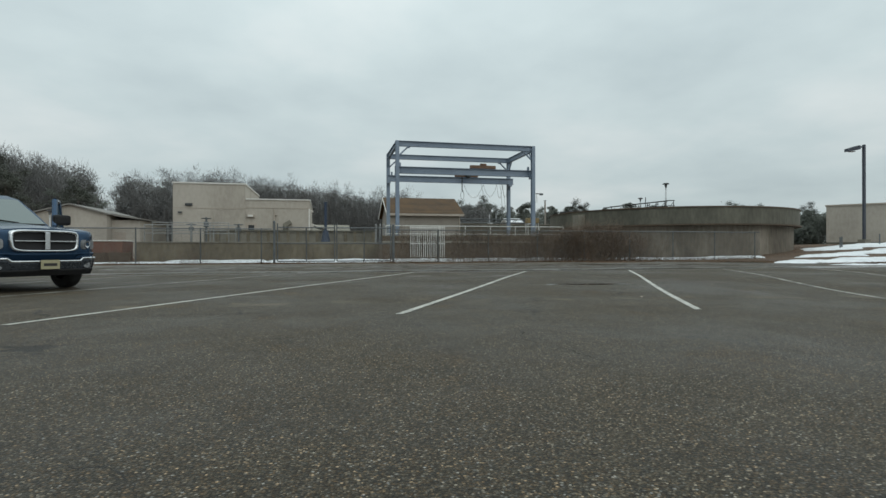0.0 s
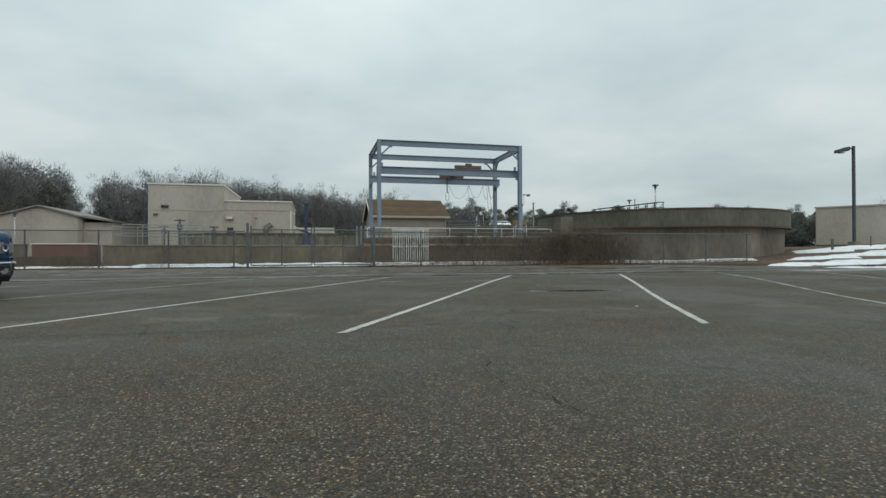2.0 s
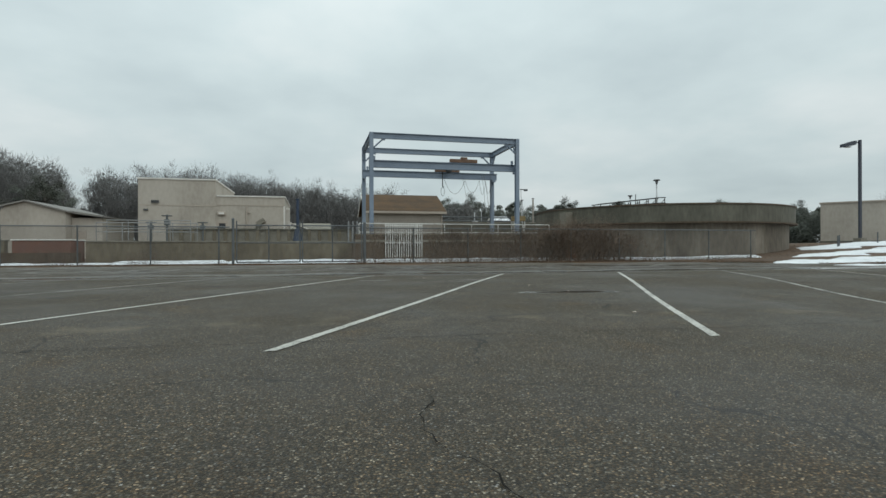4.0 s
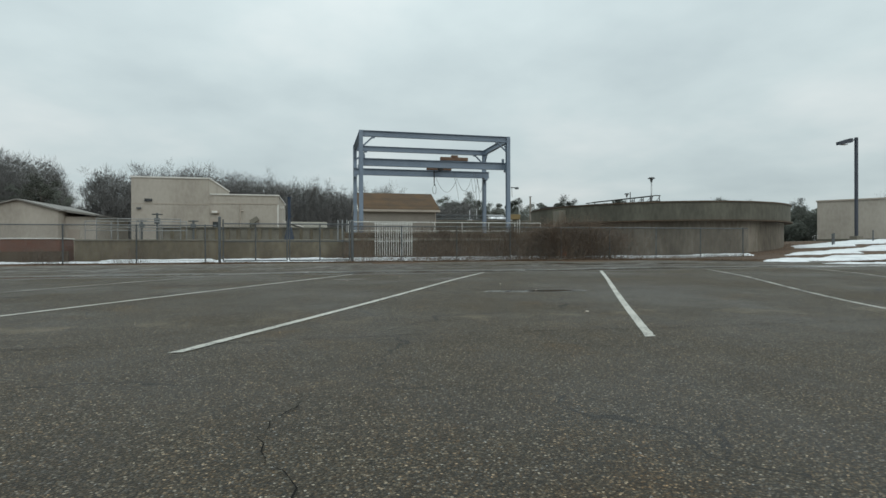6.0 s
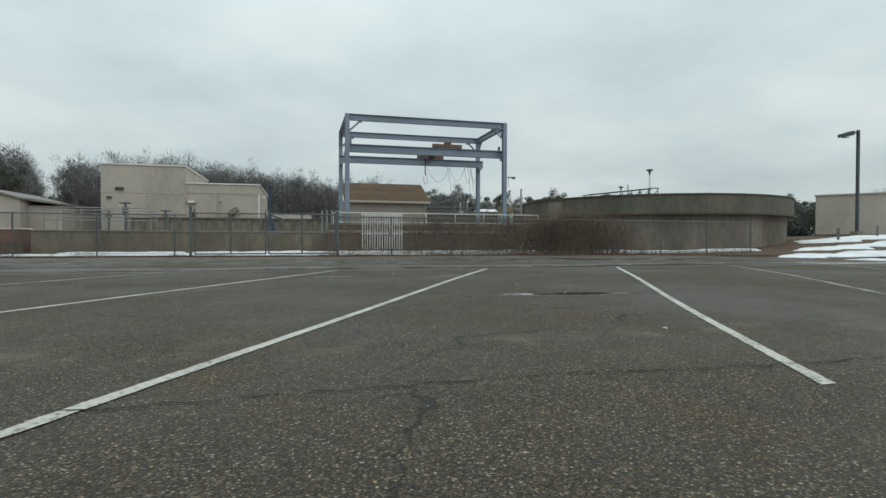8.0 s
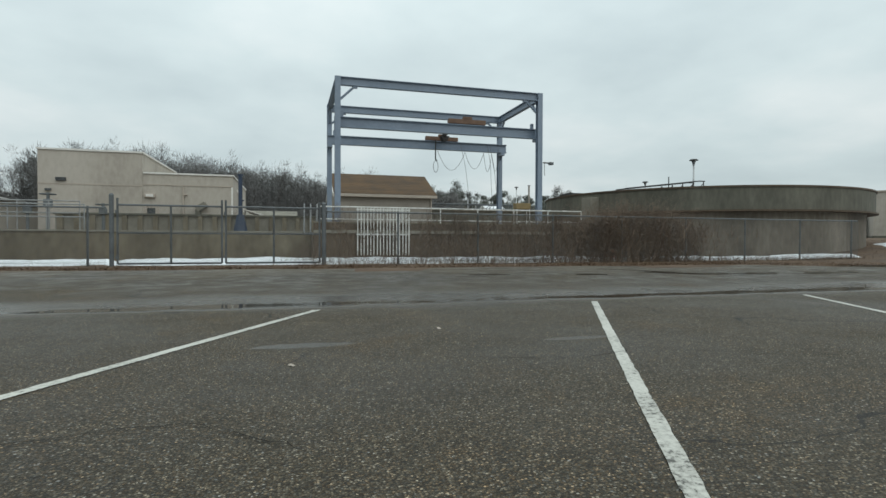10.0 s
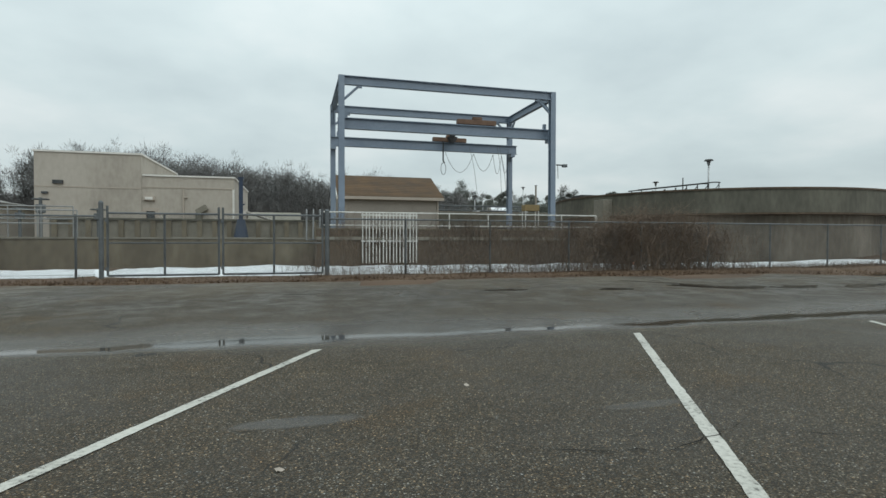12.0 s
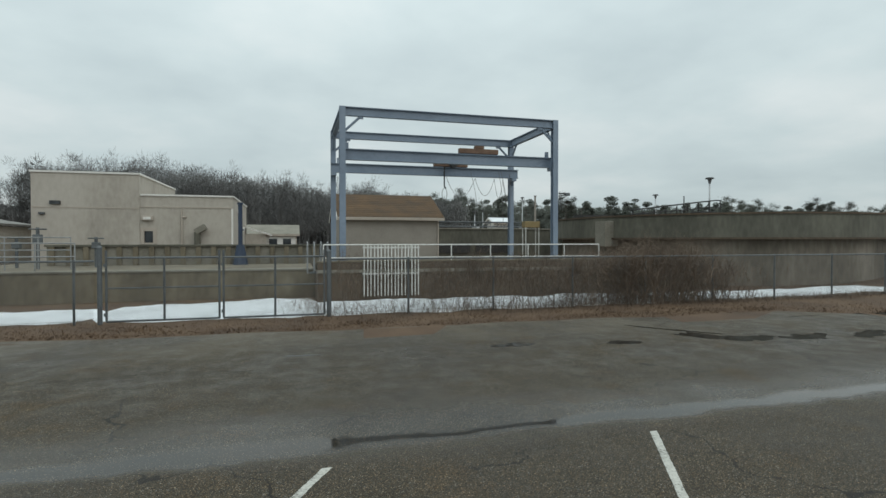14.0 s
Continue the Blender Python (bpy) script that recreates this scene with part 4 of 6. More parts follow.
def build_red_shed():
    r = thing("red_tank_box", "faded red steel box with white top edge", "container", (-11.2, 32, 0))
    part("body", boxes((-12.4, -10.0, 31.4, 33.0, 0.05, 1.15), bevel=0.02), BRICKRED, r)
    part("lid", boxes((-12.45, -9.95, 31.35, 33.05, 1.15, 1.21), bevel=0.02), TRIMWHITE, r, "white metal lid")
    w = thing("low_retaining_wall", "low brown weathered concrete retaining wall", "wall", (-14.0, 31.0, 0), kind="structure")
    part("panel", boxes((-24.0, -9.46, 30.9, 31.1, 0.0, 0.58)), CONC_DARK, w)
    part("panel", boxes((-24.0, -12.65, 31.3, 31.6, 0.0, 1.12)), CONC_MID, w, "olive grey concrete upper panel")
    part("coping", boxes((-24.05, -12.6, 31.25, 31.65, 1.12, 1.18), bevel=0.01), CONC_SLAB, w)
    o = thing("traffic_drum", "orange plastic traffic drum beside the basin corner", "traffic drum", (14.9, 29.4, 0.1))
    bm = bmesh.new()
    tube(bm, (14.9, 29.4, 0.1), (14.9, 29.4, 0.95), 0.26, 16, 0.2)
    part("body", bm, ORANGE, o)
    bm = bmesh.new()
    tube(bm, (14.9, 29.4, 0.95), (14.9, 29.4, 1.03), 0.08, 10)
    part("handle", bm, ORANGE, o)


build_red_shed()


# ---- buildings ----
def build_main_building():
    """A two-height stucco block with parapet caps, a band course, a window, vents and pipes."""
    b = thing("stucco_building", "cream stucco utility building in two heights", "building", (-6, 50, 0))
    yf, yb = 45.4, 55.0
    x0, x1, x2 = -11.14, -5.9, -0.96
    h1, h2 = 5.85, 4.68
    wx0, wx1, wz0, wz1 = -5.75, -5.15, 1.95, 2.75
    part("wall", boxes((x0, x1, yf, yb, 0, h1)), STUCCO, b, "cream stucco tall wing")
    # the low wing's front is pierced by the window
    for dims in ((x1 + 0.003, wx0, yf + 0.03, yf + 0.3, 0, h2), (wx1, x2, yf + 0.03, yf + 0.3, 0, h2), (wx0, wx1, yf + 0.03, yf + 0.3, 0, wz0), (wx0, wx1, yf + 0.03, yf + 0.3, wz1, h2), (x1 + 0.003, x2, yf + 0.303, yb, 0, h2)):
        part("wall", boxes(dims), STUCCO, b, "cream stucco low wing")
    part("parapet_cap", boxes((x0 - 0.06, x1 + 0.06, yf - 0.06, yf + 0.25, h1, h1 + 0.1), (x0 - 0.06, x0 + 0.25, yf + 0.25, yb, h1, h1 + 0.1), (x1 - 0.25, x1 + 0.06, yf + 0.25, yb, h1, h1 + 0.1)), TRIMWHITE, b)
    part("parapet_cap", boxes((x1 + 0.065, x2 + 0.06, yf - 0.04, yf + 0.27, h2, h2 + 0.09), (x2 - 0.25, x2 + 0.06, yf + 0.27, yb, h2, h2 + 0.09)), TRIMWHITE, b)
    part("band", boxes((x0 - 0.01, x1, yf - 0.02, yf - 0.002, 3.93, 3.99)), STUCCO_BAND, b)
    part("band", boxes((x1 + 0.003, x2 + 0.01, yf + 0.0, yf + 0.028, 4.02, 4.08)), STUCCO_BAND, b)
    part("corner_trim", boxes((x2 - 0.09, x2 + 0.012, yf + 0.0, yf + 0.028, 0.0, 4.02)), TRIMWHITE, b)
    w = part("window", boxes((wx0 + 0.07, wx1 - 0.07, yf + 0.16, yf + 0.18, wz0 + 0.07, wz1 - 0.07)), DGLASS, b, "dark glass window")
    part("window_frame", boxes((wx0 - 0.12, wx0 + 0.07, yf - 0.004, yf + 0.2, wz0 - 0.0, wz1 + 0.12), (wx1 - 0.07, wx1 + 0.12, yf - 0.004, yf + 0.2, wz0, wz1 + 0.12), (wx0 + 0.07, wx1 - 0.07, yf - 0.004, yf + 0.2, wz1 - 0.07, wz1 + 0.12), (wx0 + 0.07, wx1 - 0.07, yf - 0.004, yf + 0.2, wz0, wz0 + 0.07)), STUCCO_BAND, w)
    l = part("wall_light", boxes((-5.78, -5.2, yf - 0.16, yf + 0.02, 3.28, 3.55), bevel=0.04), STUCCO_BAND, b, "box wall light")
    part("diffuser", boxes((-5.68, -5.3, yf - 0.18, yf - 0.155, 3.33, 3.48)), TRIMWHITE, l)
    for vx, vz, vw, vh in ((-10.0, 4.22, 0.5, 0.2), (-10.62, 3.62, 0.28, 0.12)):
        v = part("vent", boxes((vx - vw / 2, vx + vw / 2, yf - 0.1, yf - 0.004, vz - vh / 2, vz + vh / 2)), DARKMETAL, b, "dark louvred vent")
        for k in range(3):
            z = vz - vh / 2 + vh * (k + 0.5) / 3
            part("slat", boxes((vx - vw / 2 - 0.01, vx + vw / 2 + 0.01, yf - 0.13, yf - 0.102, z - 0.015, z + 0.015)), POST, v)
    part("conduit", tubes(((-3.72, yf - 0.05, 1.1), (-3.72, yf - 0.05, 3.95)), ((-3.72, yf - 0.05, 3.5), (-3.48, yf - 0.05, 3.5)), r=0.05), STUCCO_BAND, b)
    d = part("duct", tubes(((-2.85, yf - 0.3, 1.1), (-2.85, yf - 0.3, 2.62)), r=0.17, n=12), CONC_RIM, b, "dark grey exhaust stack")
    hood = boxes((-0.3, 0.32, -0.24, 0.24, -0.17, 0.17), bevel=0.04)
    hood.transform(Matrix.Translation((-2.68, yf - 0.3, 2.78)) @ Matrix.Rotation(radians(-33), 4, "Y"))
    part("hood", hood, CONC_SLAB, d, "tilted grey rain hood")
    part("side_light", boxes((x2 + 0.004, x2 + 0.22, 48.0, 48.3, 3.9, 4.1), bevel=0.01), TRIMWHITE, b)
    part("side_light", boxes((x2 + 0.004, x2 + 0.2, 51.0, 51.25, 2.8, 3.1), bevel=0.01), TRIMWHITE, b)
    a = part("annex", boxes((x2 + 0.004, 0.5, 54.0, 59.0, 0, 2.6)), STUCCO, b)
    bm = bmesh.new()
    loft(bm, [[(x2 + 0.004, y, 3.1), (0.75, y, 2.55), (0.75, y, 2.65), (x2 + 0.004, y, 3.2)] for y in (53.8, 59.2)])
    part("annex_roof", bm, TRIMWHITE, a)


build_main_building()


def gable_house(name, label, x0, x1, y0, y1, z0, eave, ridge, along, wall, roof, over=0.25, shingles=False):
    """A gabled block. along 'x': the ridge runs in x; 'y': in y."""
    h = thing(name, label, "building", ((x0 + x1) / 2, (y0 + y1) / 2, z0))
    xm, ym = (x0 + x1) / 2, (y0 + y1) / 2
    bm = bmesh.new()
    if along == "x":
        loft(bm, [[(x, y0, z0), (x, y1, z0), (x, y1, eave), (x, ym, ridge), (x, y0, eave)] for x in (x0, x1)])
    else:
        loft(bm, [[(x0, y, z0), (x1, y, z0), (x1, y, eave), (xm, y, ridge), (x0, y, eave)] for y in (y0, y1)])
    part("wall", bm, wall, h)
    run = (ym - y0) if along == "x" else (xm - x0)
    slope = (ridge - eave) / run
    for s in (-1, 1):
        bm = bmesh.new()
        e = run + over
        lo, hi = ridge - slope * e + 0.02, ridge + 0.02
        if along == "x":
            loft(bm, [[(x, ym + s * e, lo), (x, ym, hi), (x, ym, hi + 0.1), (x, ym + s * e, lo + 0.1)] for x in (x0 - over, x1 + over)])
        else:
            loft(bm, [[(xm + s * e, y, lo), (xm, y, hi), (xm, y, hi + 0.1), (xm + s * e, y, lo + 0.1)] for y in (y0 - over, y1 + over)])
        r = part("roof", bm, roof, h)
        if shingles and s < 0:
            n = 12
            for k in range(n):
                f0, f1 = k / n, (k + 1) / n
                bm = bmesh.new()
                a = (ym - e + e * f0, lo + 0.1 + (hi - lo) * f0)
                b = (ym - e + e * f1, lo + 0.1 + (hi - lo) * f1)
                loft(bm, [[(x, a[0], a[1] + 0.003), (x, b[0], b[1] + 0.003), (x, b[0], b[1] + 0.006), (x, a[0], a[1] + 0.013)] for x in (x0 - over, x1 + over)])
                part("shingle_course", bm, roof, r)
    if along == "x":
        lo = ridge - slope * (run + over)
        part("fascia", boxes((x0 - over - 0.01, x1 + over + 0.01, y0 - over - 0.04, y0 - over - 0.004, lo - 0.06, lo + 0.1)), STUCCO_BAND, h)
        part("soffit", boxes((x0 - over, x1 + over, y0 - over, y0, lo - 0.05, lo - 0.03)), STUCCO_BAND, h)
        part("downspout", tubes(((x1 - 0.05, y0 - 0.05, z0), (x1 - 0.05, y0 - 0.05, lo)), r=0.04), STUCCO_BAND, h)
        for s in (-1, 1):
            bm = bmesh.new()
            loft(bm, [[(x, ym, ridge + 0.1), (x, ym + s * (run + over), lo + 0.1), (x, ym + s * (run + over), lo - 0.08), (x, ym, ridge - 0.08)] for x in (x0 - over - 0.045, x0 - over - 0.005)])
            part("barge_board", bm, TRIMWHITE, h)
    return h


gable_house("block_shed", "tan block shed with brown shingle gable roof", 4.95, 10.3, 40.5, 46.0, SLAB - 0.03, 3.42, 4.72, "x", SIDING, SHINGLE, shingles=True)
LH = gable_house("low_house", "low cream gabled outbuilding beside the basin", -19.9, -15.2, 44.0, 52.0, 0.0, 3.3, 3.95, "y", STUCCO, ROOFGREY, over=0.2)
bm = bmesh.new()
loft(bm, [[(-15.3, y, 3.28), (-13.15, y, 2.98), (-13.15, y, 3.1), (-15.3, y, 3.44)] for y in (44.6, 52.0)])
part("lean_to_roof", bm, ROOFGREY, LH)
part("lean_to_wall", boxes((-15.19, -13.3, 45.0, 51.8, 0, 2.95)), STUCCO, LH)
part("door", boxes((-15.0, -14.3, 44.94, 44.99, 0.0, 2.05)), STUCCO_BAND, LH)
# a white cottage, then a small block standing for a pavilion with columns
gable_house("far_cottage", "small far white building with snow-dusted roof", -1.6, 2.8, 62.0, 67.0, 0.0, 2.7, 3.5, "x", TRIMWHITE, CONC_SLAB)
gable_house("far_cottage", "small far white building with snow-dusted roof", 21.0, 22.5, 59.5, 61.5, 0.0, 3.85, 4.25, "x", TRIMWHITE, SNOW)
for wx in (-1.1, 0.4, 1.6):
    part("window", boxes((wx, wx + 0.7, 61.94, 61.99, 1.2, 2.3)), DGLASS, bpy.data.objects["far_cottage"])


def build_right_building():
    """A long pale block wall at the lot's far corner."""
    b = thing("pale_block_building", "long pale beige flat-roofed block building", "building", (42.9, 39.1, 1.1), -52)
    part("wall", boxes((0, 26, 0, 12, -0.4, 3.32)), STUCCO, b, local=True)
    part("roof_edge", boxes((-0.08, 26.08, -0.08, 12.08, 3.32, 3.43)), STUCCO_BAND, b, local=True)
    part("base_course", boxes((-0.03, 26.03, -0.03, 12.03, -0.4, 0.18)), CONC_RIM, b, local=True)
    part("vent_box", boxes((7.5, 9.5, 2.0, 4.0, 3.43, 4.3), bevel=0.03), TRIMWHITE, b, local=True)


build_right_building()


def build_lot_lamp():
    l = thing("parking_lot_lamp", "tall dark square lamp pole with shoebox head", "street lamp", (41.6, 34.7, 1.1))
    x, y = 41.6, 34.7
    part("base", boxes((x - 0.3, x + 0.3, y - 0.3, y + 0.3, 0.9, 1.45), bevel=0.03), CONC_SLAB, l, "concrete footing")
    part("pole", boxes((x - 0.085, x + 0.085, y - 0.085, y + 0.085, 1.45, 8.9)), POLE, l)
    part("arm", tubes(((x, y, 8.75), (x - 0.4, y + 0.16, 8.7)), r=0.05), POLE, l)
    bm = bmesh.new()
    loft(bm, [[(x - e, y + o, z0), (x - e, y + o + 0.4, z0), (x - e, y + o + 0.4, z1), (x - e, y + o, z1)] for e, o, z0, z1 in ((0.3, 0.0, 8.56, 8.84), (0.45, 0.06, 8.5, 8.84), (1.1, 0.28, 8.38, 8.62))])
    part("head", bm, POLE, l)
    part("lens", boxes((x - 1.0, x - 0.55, y + 0.2, y + 0.5, 8.37, 8.42)), LENS, l)


build_lot_lamp()


# ---- fence ----
FY, FTOP = 26.3, 1.64


def wires(x0, x1, y, z0, z1, r=0.0028, pitch=0.062):
    """Chain link as two families of slanting wires."""
    verts, faces = [], []
    h = z1 - z0
    for s in (1, -1):
        x = x0 - h
        while x < x1 + h:
            a, b = (x, z0), (x + s * h, z1)
            lo, hi = min(a[0], b[0]), max(a[0], b[0])
            if hi > x0 and lo < x1:
                t0, t1 = 0.0, 1.0
                if s > 0:
                    t0, t1 = max(0, (x0 - x) / h), min(1, (x1 - x) / h)
                else:
                    t0, t1 = max(0, (x - x1) / h), min(1, (x - x0) / h)
                if t1 - t0 > 0.02:
                    p = (x + s * h * t0, z0 + h * t0)
                    q = (x + s * h * t1, z0 + h * t1)
                    k = len(verts)
                    o = y + 0.003 * s
                    for px, pz in (p, q):
                        verts += [(px - r, o, pz), (px + r, o - r, pz), (px + r, o + r, pz)]
                    faces += [(k, k + 1, k + 4, k + 3), (k + 1, k + 2, k + 5, k + 4), (k + 2, k, k + 3, k + 5)]
            x += pitch
    return raw_mesh("chain_link", verts, faces)


def fence_run(x0, x1, posts, label, dz=0.0):
    f = thing("chain_link_fence", label, "fence", ((x0 + x1) / 2, FY, 0.1), group="fence runs")
    for x in posts:
        p = part("post", tubes(((x, FY + 0.04, 0.0), (x, FY + 0.04, FTOP + 0.04 + dz)), r=0.03), POST, f)
    part("top_rail", tubes(((x0, FY + 0.035, FTOP + dz), (x1, FY + 0.035, FTOP + dz)), r=0.024), POST, f)
    part("tension_wire", tubes(((x0, FY, 0.2 + dz), (x1, FY, 0.2 + dz)), r=0.005, n=4), WIRE, f)
    link_mesh("mesh", wires(x0, x1, FY, 0.14 + dz, FTOP + dz), WIRE, f, "chain-link mesh")


fence_run(-34, -2.2, [-2.63] + [-5.2 - 2.6 * i for i in range(11)], "chain-link fence on grey steel posts")
fence_run(3.4, 24.0, [5.55, 8.1, 10.7, 13.3, 15.9, 18.5, 21.1, 23.7], "chain-link fence on steel posts with tangled vines")
for px, py in ((33.5, 29.6), (37.4, 30.2), (32.9, 29.2)):
    mp = thing("marker_post", "short grey steel post in the snow", "post", (px, py, land(px, py)), group="marker posts")
    part("pipe", tubes(((px, py, land(px, py) - 0.05), (px, py, land(px, py) + 0.75)), r=0.04), POST, mp)
    part("cap", tubes(((px, py, land(px, py) + 0.75), (px, py, land(px, py) + 0.78)), r=0.05), POST, mp)


def gate_post(x, r, h):
    g = thing("gate_post", "stout weathered steel gate post", "fence post", (x, FY, 0.0), group="gate posts")
    part("pipe", tubes(((x, FY, 0.0), (x, FY, h)), r=r, n=12), POST, g)
    bm = bmesh.new()
    tube(bm, (x, FY, h), (x, FY, h + 0.05), r * 1.15, 12, r * 0.5)
    part("cap", bm, POST, g)


gate_post(-2.07, 0.055, 1.97)
gate_post(3.36, 0.065, 1.85)


def gate_leaf(x0, x1):
    g = thing("gate_leaf", "closed chain-link gate leaf in a blue-grey pipe frame", "gate", ((x0 + x1) / 2, FY, 0.14), group="gate leaves")
    top, low, xm = 1.72, 0.17, (x0 + x1) / 2
    for x in (x0, xm, x1):
        hi = 1.9 if x != xm else top
        part("upright", tubes(((x, FY, low), (x, FY, hi)), r=0.028), POST, g)
    part("rail", tubes(((x0, FY, top), (x1, FY, top)), r=0.026), POST, g)
    part("rail", tubes(((x0, FY, low), (x1, FY, low)), r=0.026), POST, g)
    part("rail", tubes(((x0, FY, 0.98), (x1, FY, 0.98)), r=0.02), POST, g)
    link_mesh("mesh", wires(x0, x1, FY - 0.03, low, top), WIRE, g, "chain-link mesh")
    for z in (0.3, 1.5):
        part("hinge", boxes((x0 - 0.05, x0 + 0.02, FY - 0.035, FY + 0.035, z, z + 0.08)), POST, g)


gate_leaf(-1.93, 0.62)
gate_leaf(0.72, 3.24)


# ---- shrubs on the fence ----
def twig_cloud(name, count, place, size, r, material, seed, label, category, depth=2):
    """Tangled stems, each forking into thinner side shoots."""
    rnd = random.Random(seed)
    verts, faces = [], []

    def stick(p, q, a, b):
        d = (q - p).normalized()
        u = d.orthogonal().normalized()
        v = d.cross(u)
        k = len(verts)
        for c, w in ((p, a), (q, b)):
            for i in range(3):
                an = 2 * math.pi * i / 3
                verts.append(tuple(c + w * (math.cos(an) * u + math.sin(an) * v)))
        for i in range(3):
            faces.append((k + i, k + (i + 1) % 3, k + 3 + (i + 1) % 3, k + 3 + i))

    def grow(p, d, length, w, left):
        n = 3
        for _ in range(n):
            q = p + d * length / n
            stick(p, q, w, w * 0.8)
            w *= 0.8
            if left and rnd.random() < 0.85:
                nd = (d + Vector((rnd.gauss(0, 0.7), rnd.gauss(0, 0.5), rnd.gauss(0, 0.5)))).normalized()
                grow(q, nd, length * rnd.uniform(0.4, 0.7), w * 0.75, left - 1)
            d = (d + Vector((rnd.gauss(0, 0.22), rnd.gauss(0, 0.18), rnd.gauss(-0.03, 0.18)))).normalized()
            p = q
    for _ in range(count):
        x, y, z, s = place(rnd)
        d = Vector((rnd.gauss(0, 0.35), rnd.gauss(0, 0.25), 1)).normalized()
        grow(Vector((x, y, z)), d, size * s * rnd.uniform(0.6, 1.15), r * rnd.uniform(0.6, 1.2), depth)
    ob = link_mesh(name, raw_mesh(name, verts, faces), material)
    tagged(ob, label, category, kind="stuff")


def hedge_spot(rnd):
    x = rnd.gauss(13.9, 1.65)
    s = max(0.4, 0.98 - max(0.0, abs(x - 14.0) - 1.2) / 5.0)
    return x, 26.7 + rnd.gauss(0, 0.3), rnd.choice((0.1, 0.1, 0.5, 0.75, 0.95)), s


def vine_spot(rnd):
    x = rnd.uniform(3.6, 13.4)
    if 4.15 < x < 6.25 and rnd.random() < 0.8:
        x = rnd.uniform(6.3, 13.4)
    return x, 26.45 + rnd.gauss(0, 0.12), rnd.choice((rnd.uniform(0.1, 1.0), rnd.uniform(0.8, 1.3))), 0.5 + 0.5 * abs(noise.noise((x * 0.7, 1, 1)))


def left_spot(rnd):
    x = rnd.choice((-12.9, -12.6, -13.2, -8.8, -8.3, -5.6, 2.9)) + rnd.gauss(0, 0.35)
    return x, 26.9 + rnd.gauss(0, 0.25), 0.1, 0.5


twig_cloud("fence_hedge", 1750, hedge_spot, 0.98, 0.0095, BRUSHTWIG, 21, "leafless dark brown bush growing through the fence", "bush")
twig_cloud("fence_vines", 1150, vine_spot, 0.9, 0.0075, BRUSHTWIG, 22, "bare brown vines tangled in the chain link", "vines")
twig_cloud("small_bushes", 260, left_spot, 1.25, 0.006, BRUSHTWIG, 23, "small leafless bushes along the fence", "bush")
twig_cloud("fence_briars", 620, lambda r: (r.uniform(3.0, 15.5), 26.6 + r.gauss(0, 0.35), 0.1, 0.45), 0.7, 0.0045, BRUSHTWIG, 24, "low dry briars over the snow at the fence", "bush")


# ---- litter on the lot ----
def litter():
    rnd = random.Random(77)
    for x, y in ((2.44, 13.99), (3.73, 15.15), (5.24, 12.33), (4.82, 8.2), (5.4, 11.0)):
        z = land(x, y)
        p = thing("paper_scrap", "small crumpled pale scrap of litter on asphalt", "litter", (x, y, z), group="litter")
        bm = bmesh.new()
        n = 7
        c = bm.verts.new((x, y, z + 0.018))
        ring = [bm.verts.new((x + rnd.uniform(0.012, 0.03) * math.cos(6.283 * k / n), y + rnd.uniform(0.012, 0.03) * math.sin(6.283 * k / n), z + rnd.uniform(0.0, 0.012))) for k in range(n)]
        for k in range(n):
            bm.faces.new((c, ring[k], ring[(k + 1) % n]))
        part("scrap", bm, STUCCO_BAND, p)


litter()


# ---- trees ----
def bare_tree_meshes(seed, height):
    """Trunk with limbs, and the fine twigs, of a leafless tree."""
    rnd = random.Random(seed)
    big, fine = ([], []), ([], [])

    def stick(store, p, q, a, b, n):
        verts, faces = store
        d = (q - p).normalized()
        u = d.orthogonal().normalized()
        v = d.cross(u)
        k = len(verts)
        for c, w in ((p, a), (q, b)):
            for i in range(n):
                an = 2 * math.pi * i / n
                verts.append(tuple(c + w * (math.cos(an) * u + math.sin(an) * v)))
        for i in range(n):
            faces.append((k + i, k + (i + 1) % n, k + n + (i + 1) % n, k + n + i))

    def grow(p, d, length, w, level):
        segs = 5 if level == 0 else 4
        for s in range(segs):
            q = p + d * (length / segs)
            stick(big if level < 3 else fine, p, q, w, w * 0.82, 6 if level == 0 else (4 if level < 3 else 3))
            w *= 0.82
            if level < 3 and (s > 0 or level > 0):
                for _ in range(2):
                    if rnd.random() < 0.9:
                        nd = (d * 0.75 + Vector((rnd.gauss(0, 0.6), rnd.gauss(0, 0.6), abs(rnd.gauss(0.15, 0.35))))).normalized()
                        grow(q, nd, length * rnd.uniform(0.38, 0.62), w * (0.55 if level < 2 else 0.5), level + 1)
            if level >= 2:
                haze(q, d)
            d = (d + Vector((rnd.gauss(0, 0.12), rnd.gauss(0, 0.12), 0.06))).normalized()
            p = q
    def haze(p, d):
        for _ in range(2):
            e = (d + Vector((rnd.gauss(0, 0.5), rnd.gauss(0, 0.5), rnd.gauss(0.2, 0.4)))).normalized()
            q = p + Vector((rnd.gauss(0, 0.15), rnd.gauss(0, 0.15), rnd.gauss(0, 0.15)))
            w = e.orthogonal().normalized() * 0.012
            k = len(fine[0])
            fine[0].extend((tuple(q - w), tuple(q + w), tuple(q + e * rnd.uniform(0.2, 0.5))))
            fine[1].append((k, k + 1, k + 2))
    grow(Vector((0, 0, -0.2)), Vector((rnd.gauss(0, 0.05), rnd.gauss(0, 0.05), 1)).normalized(), height * 0.72, height * 0.016, 0)
    return raw_mesh("limbs", *big), raw_mesh("twigs", *fine)


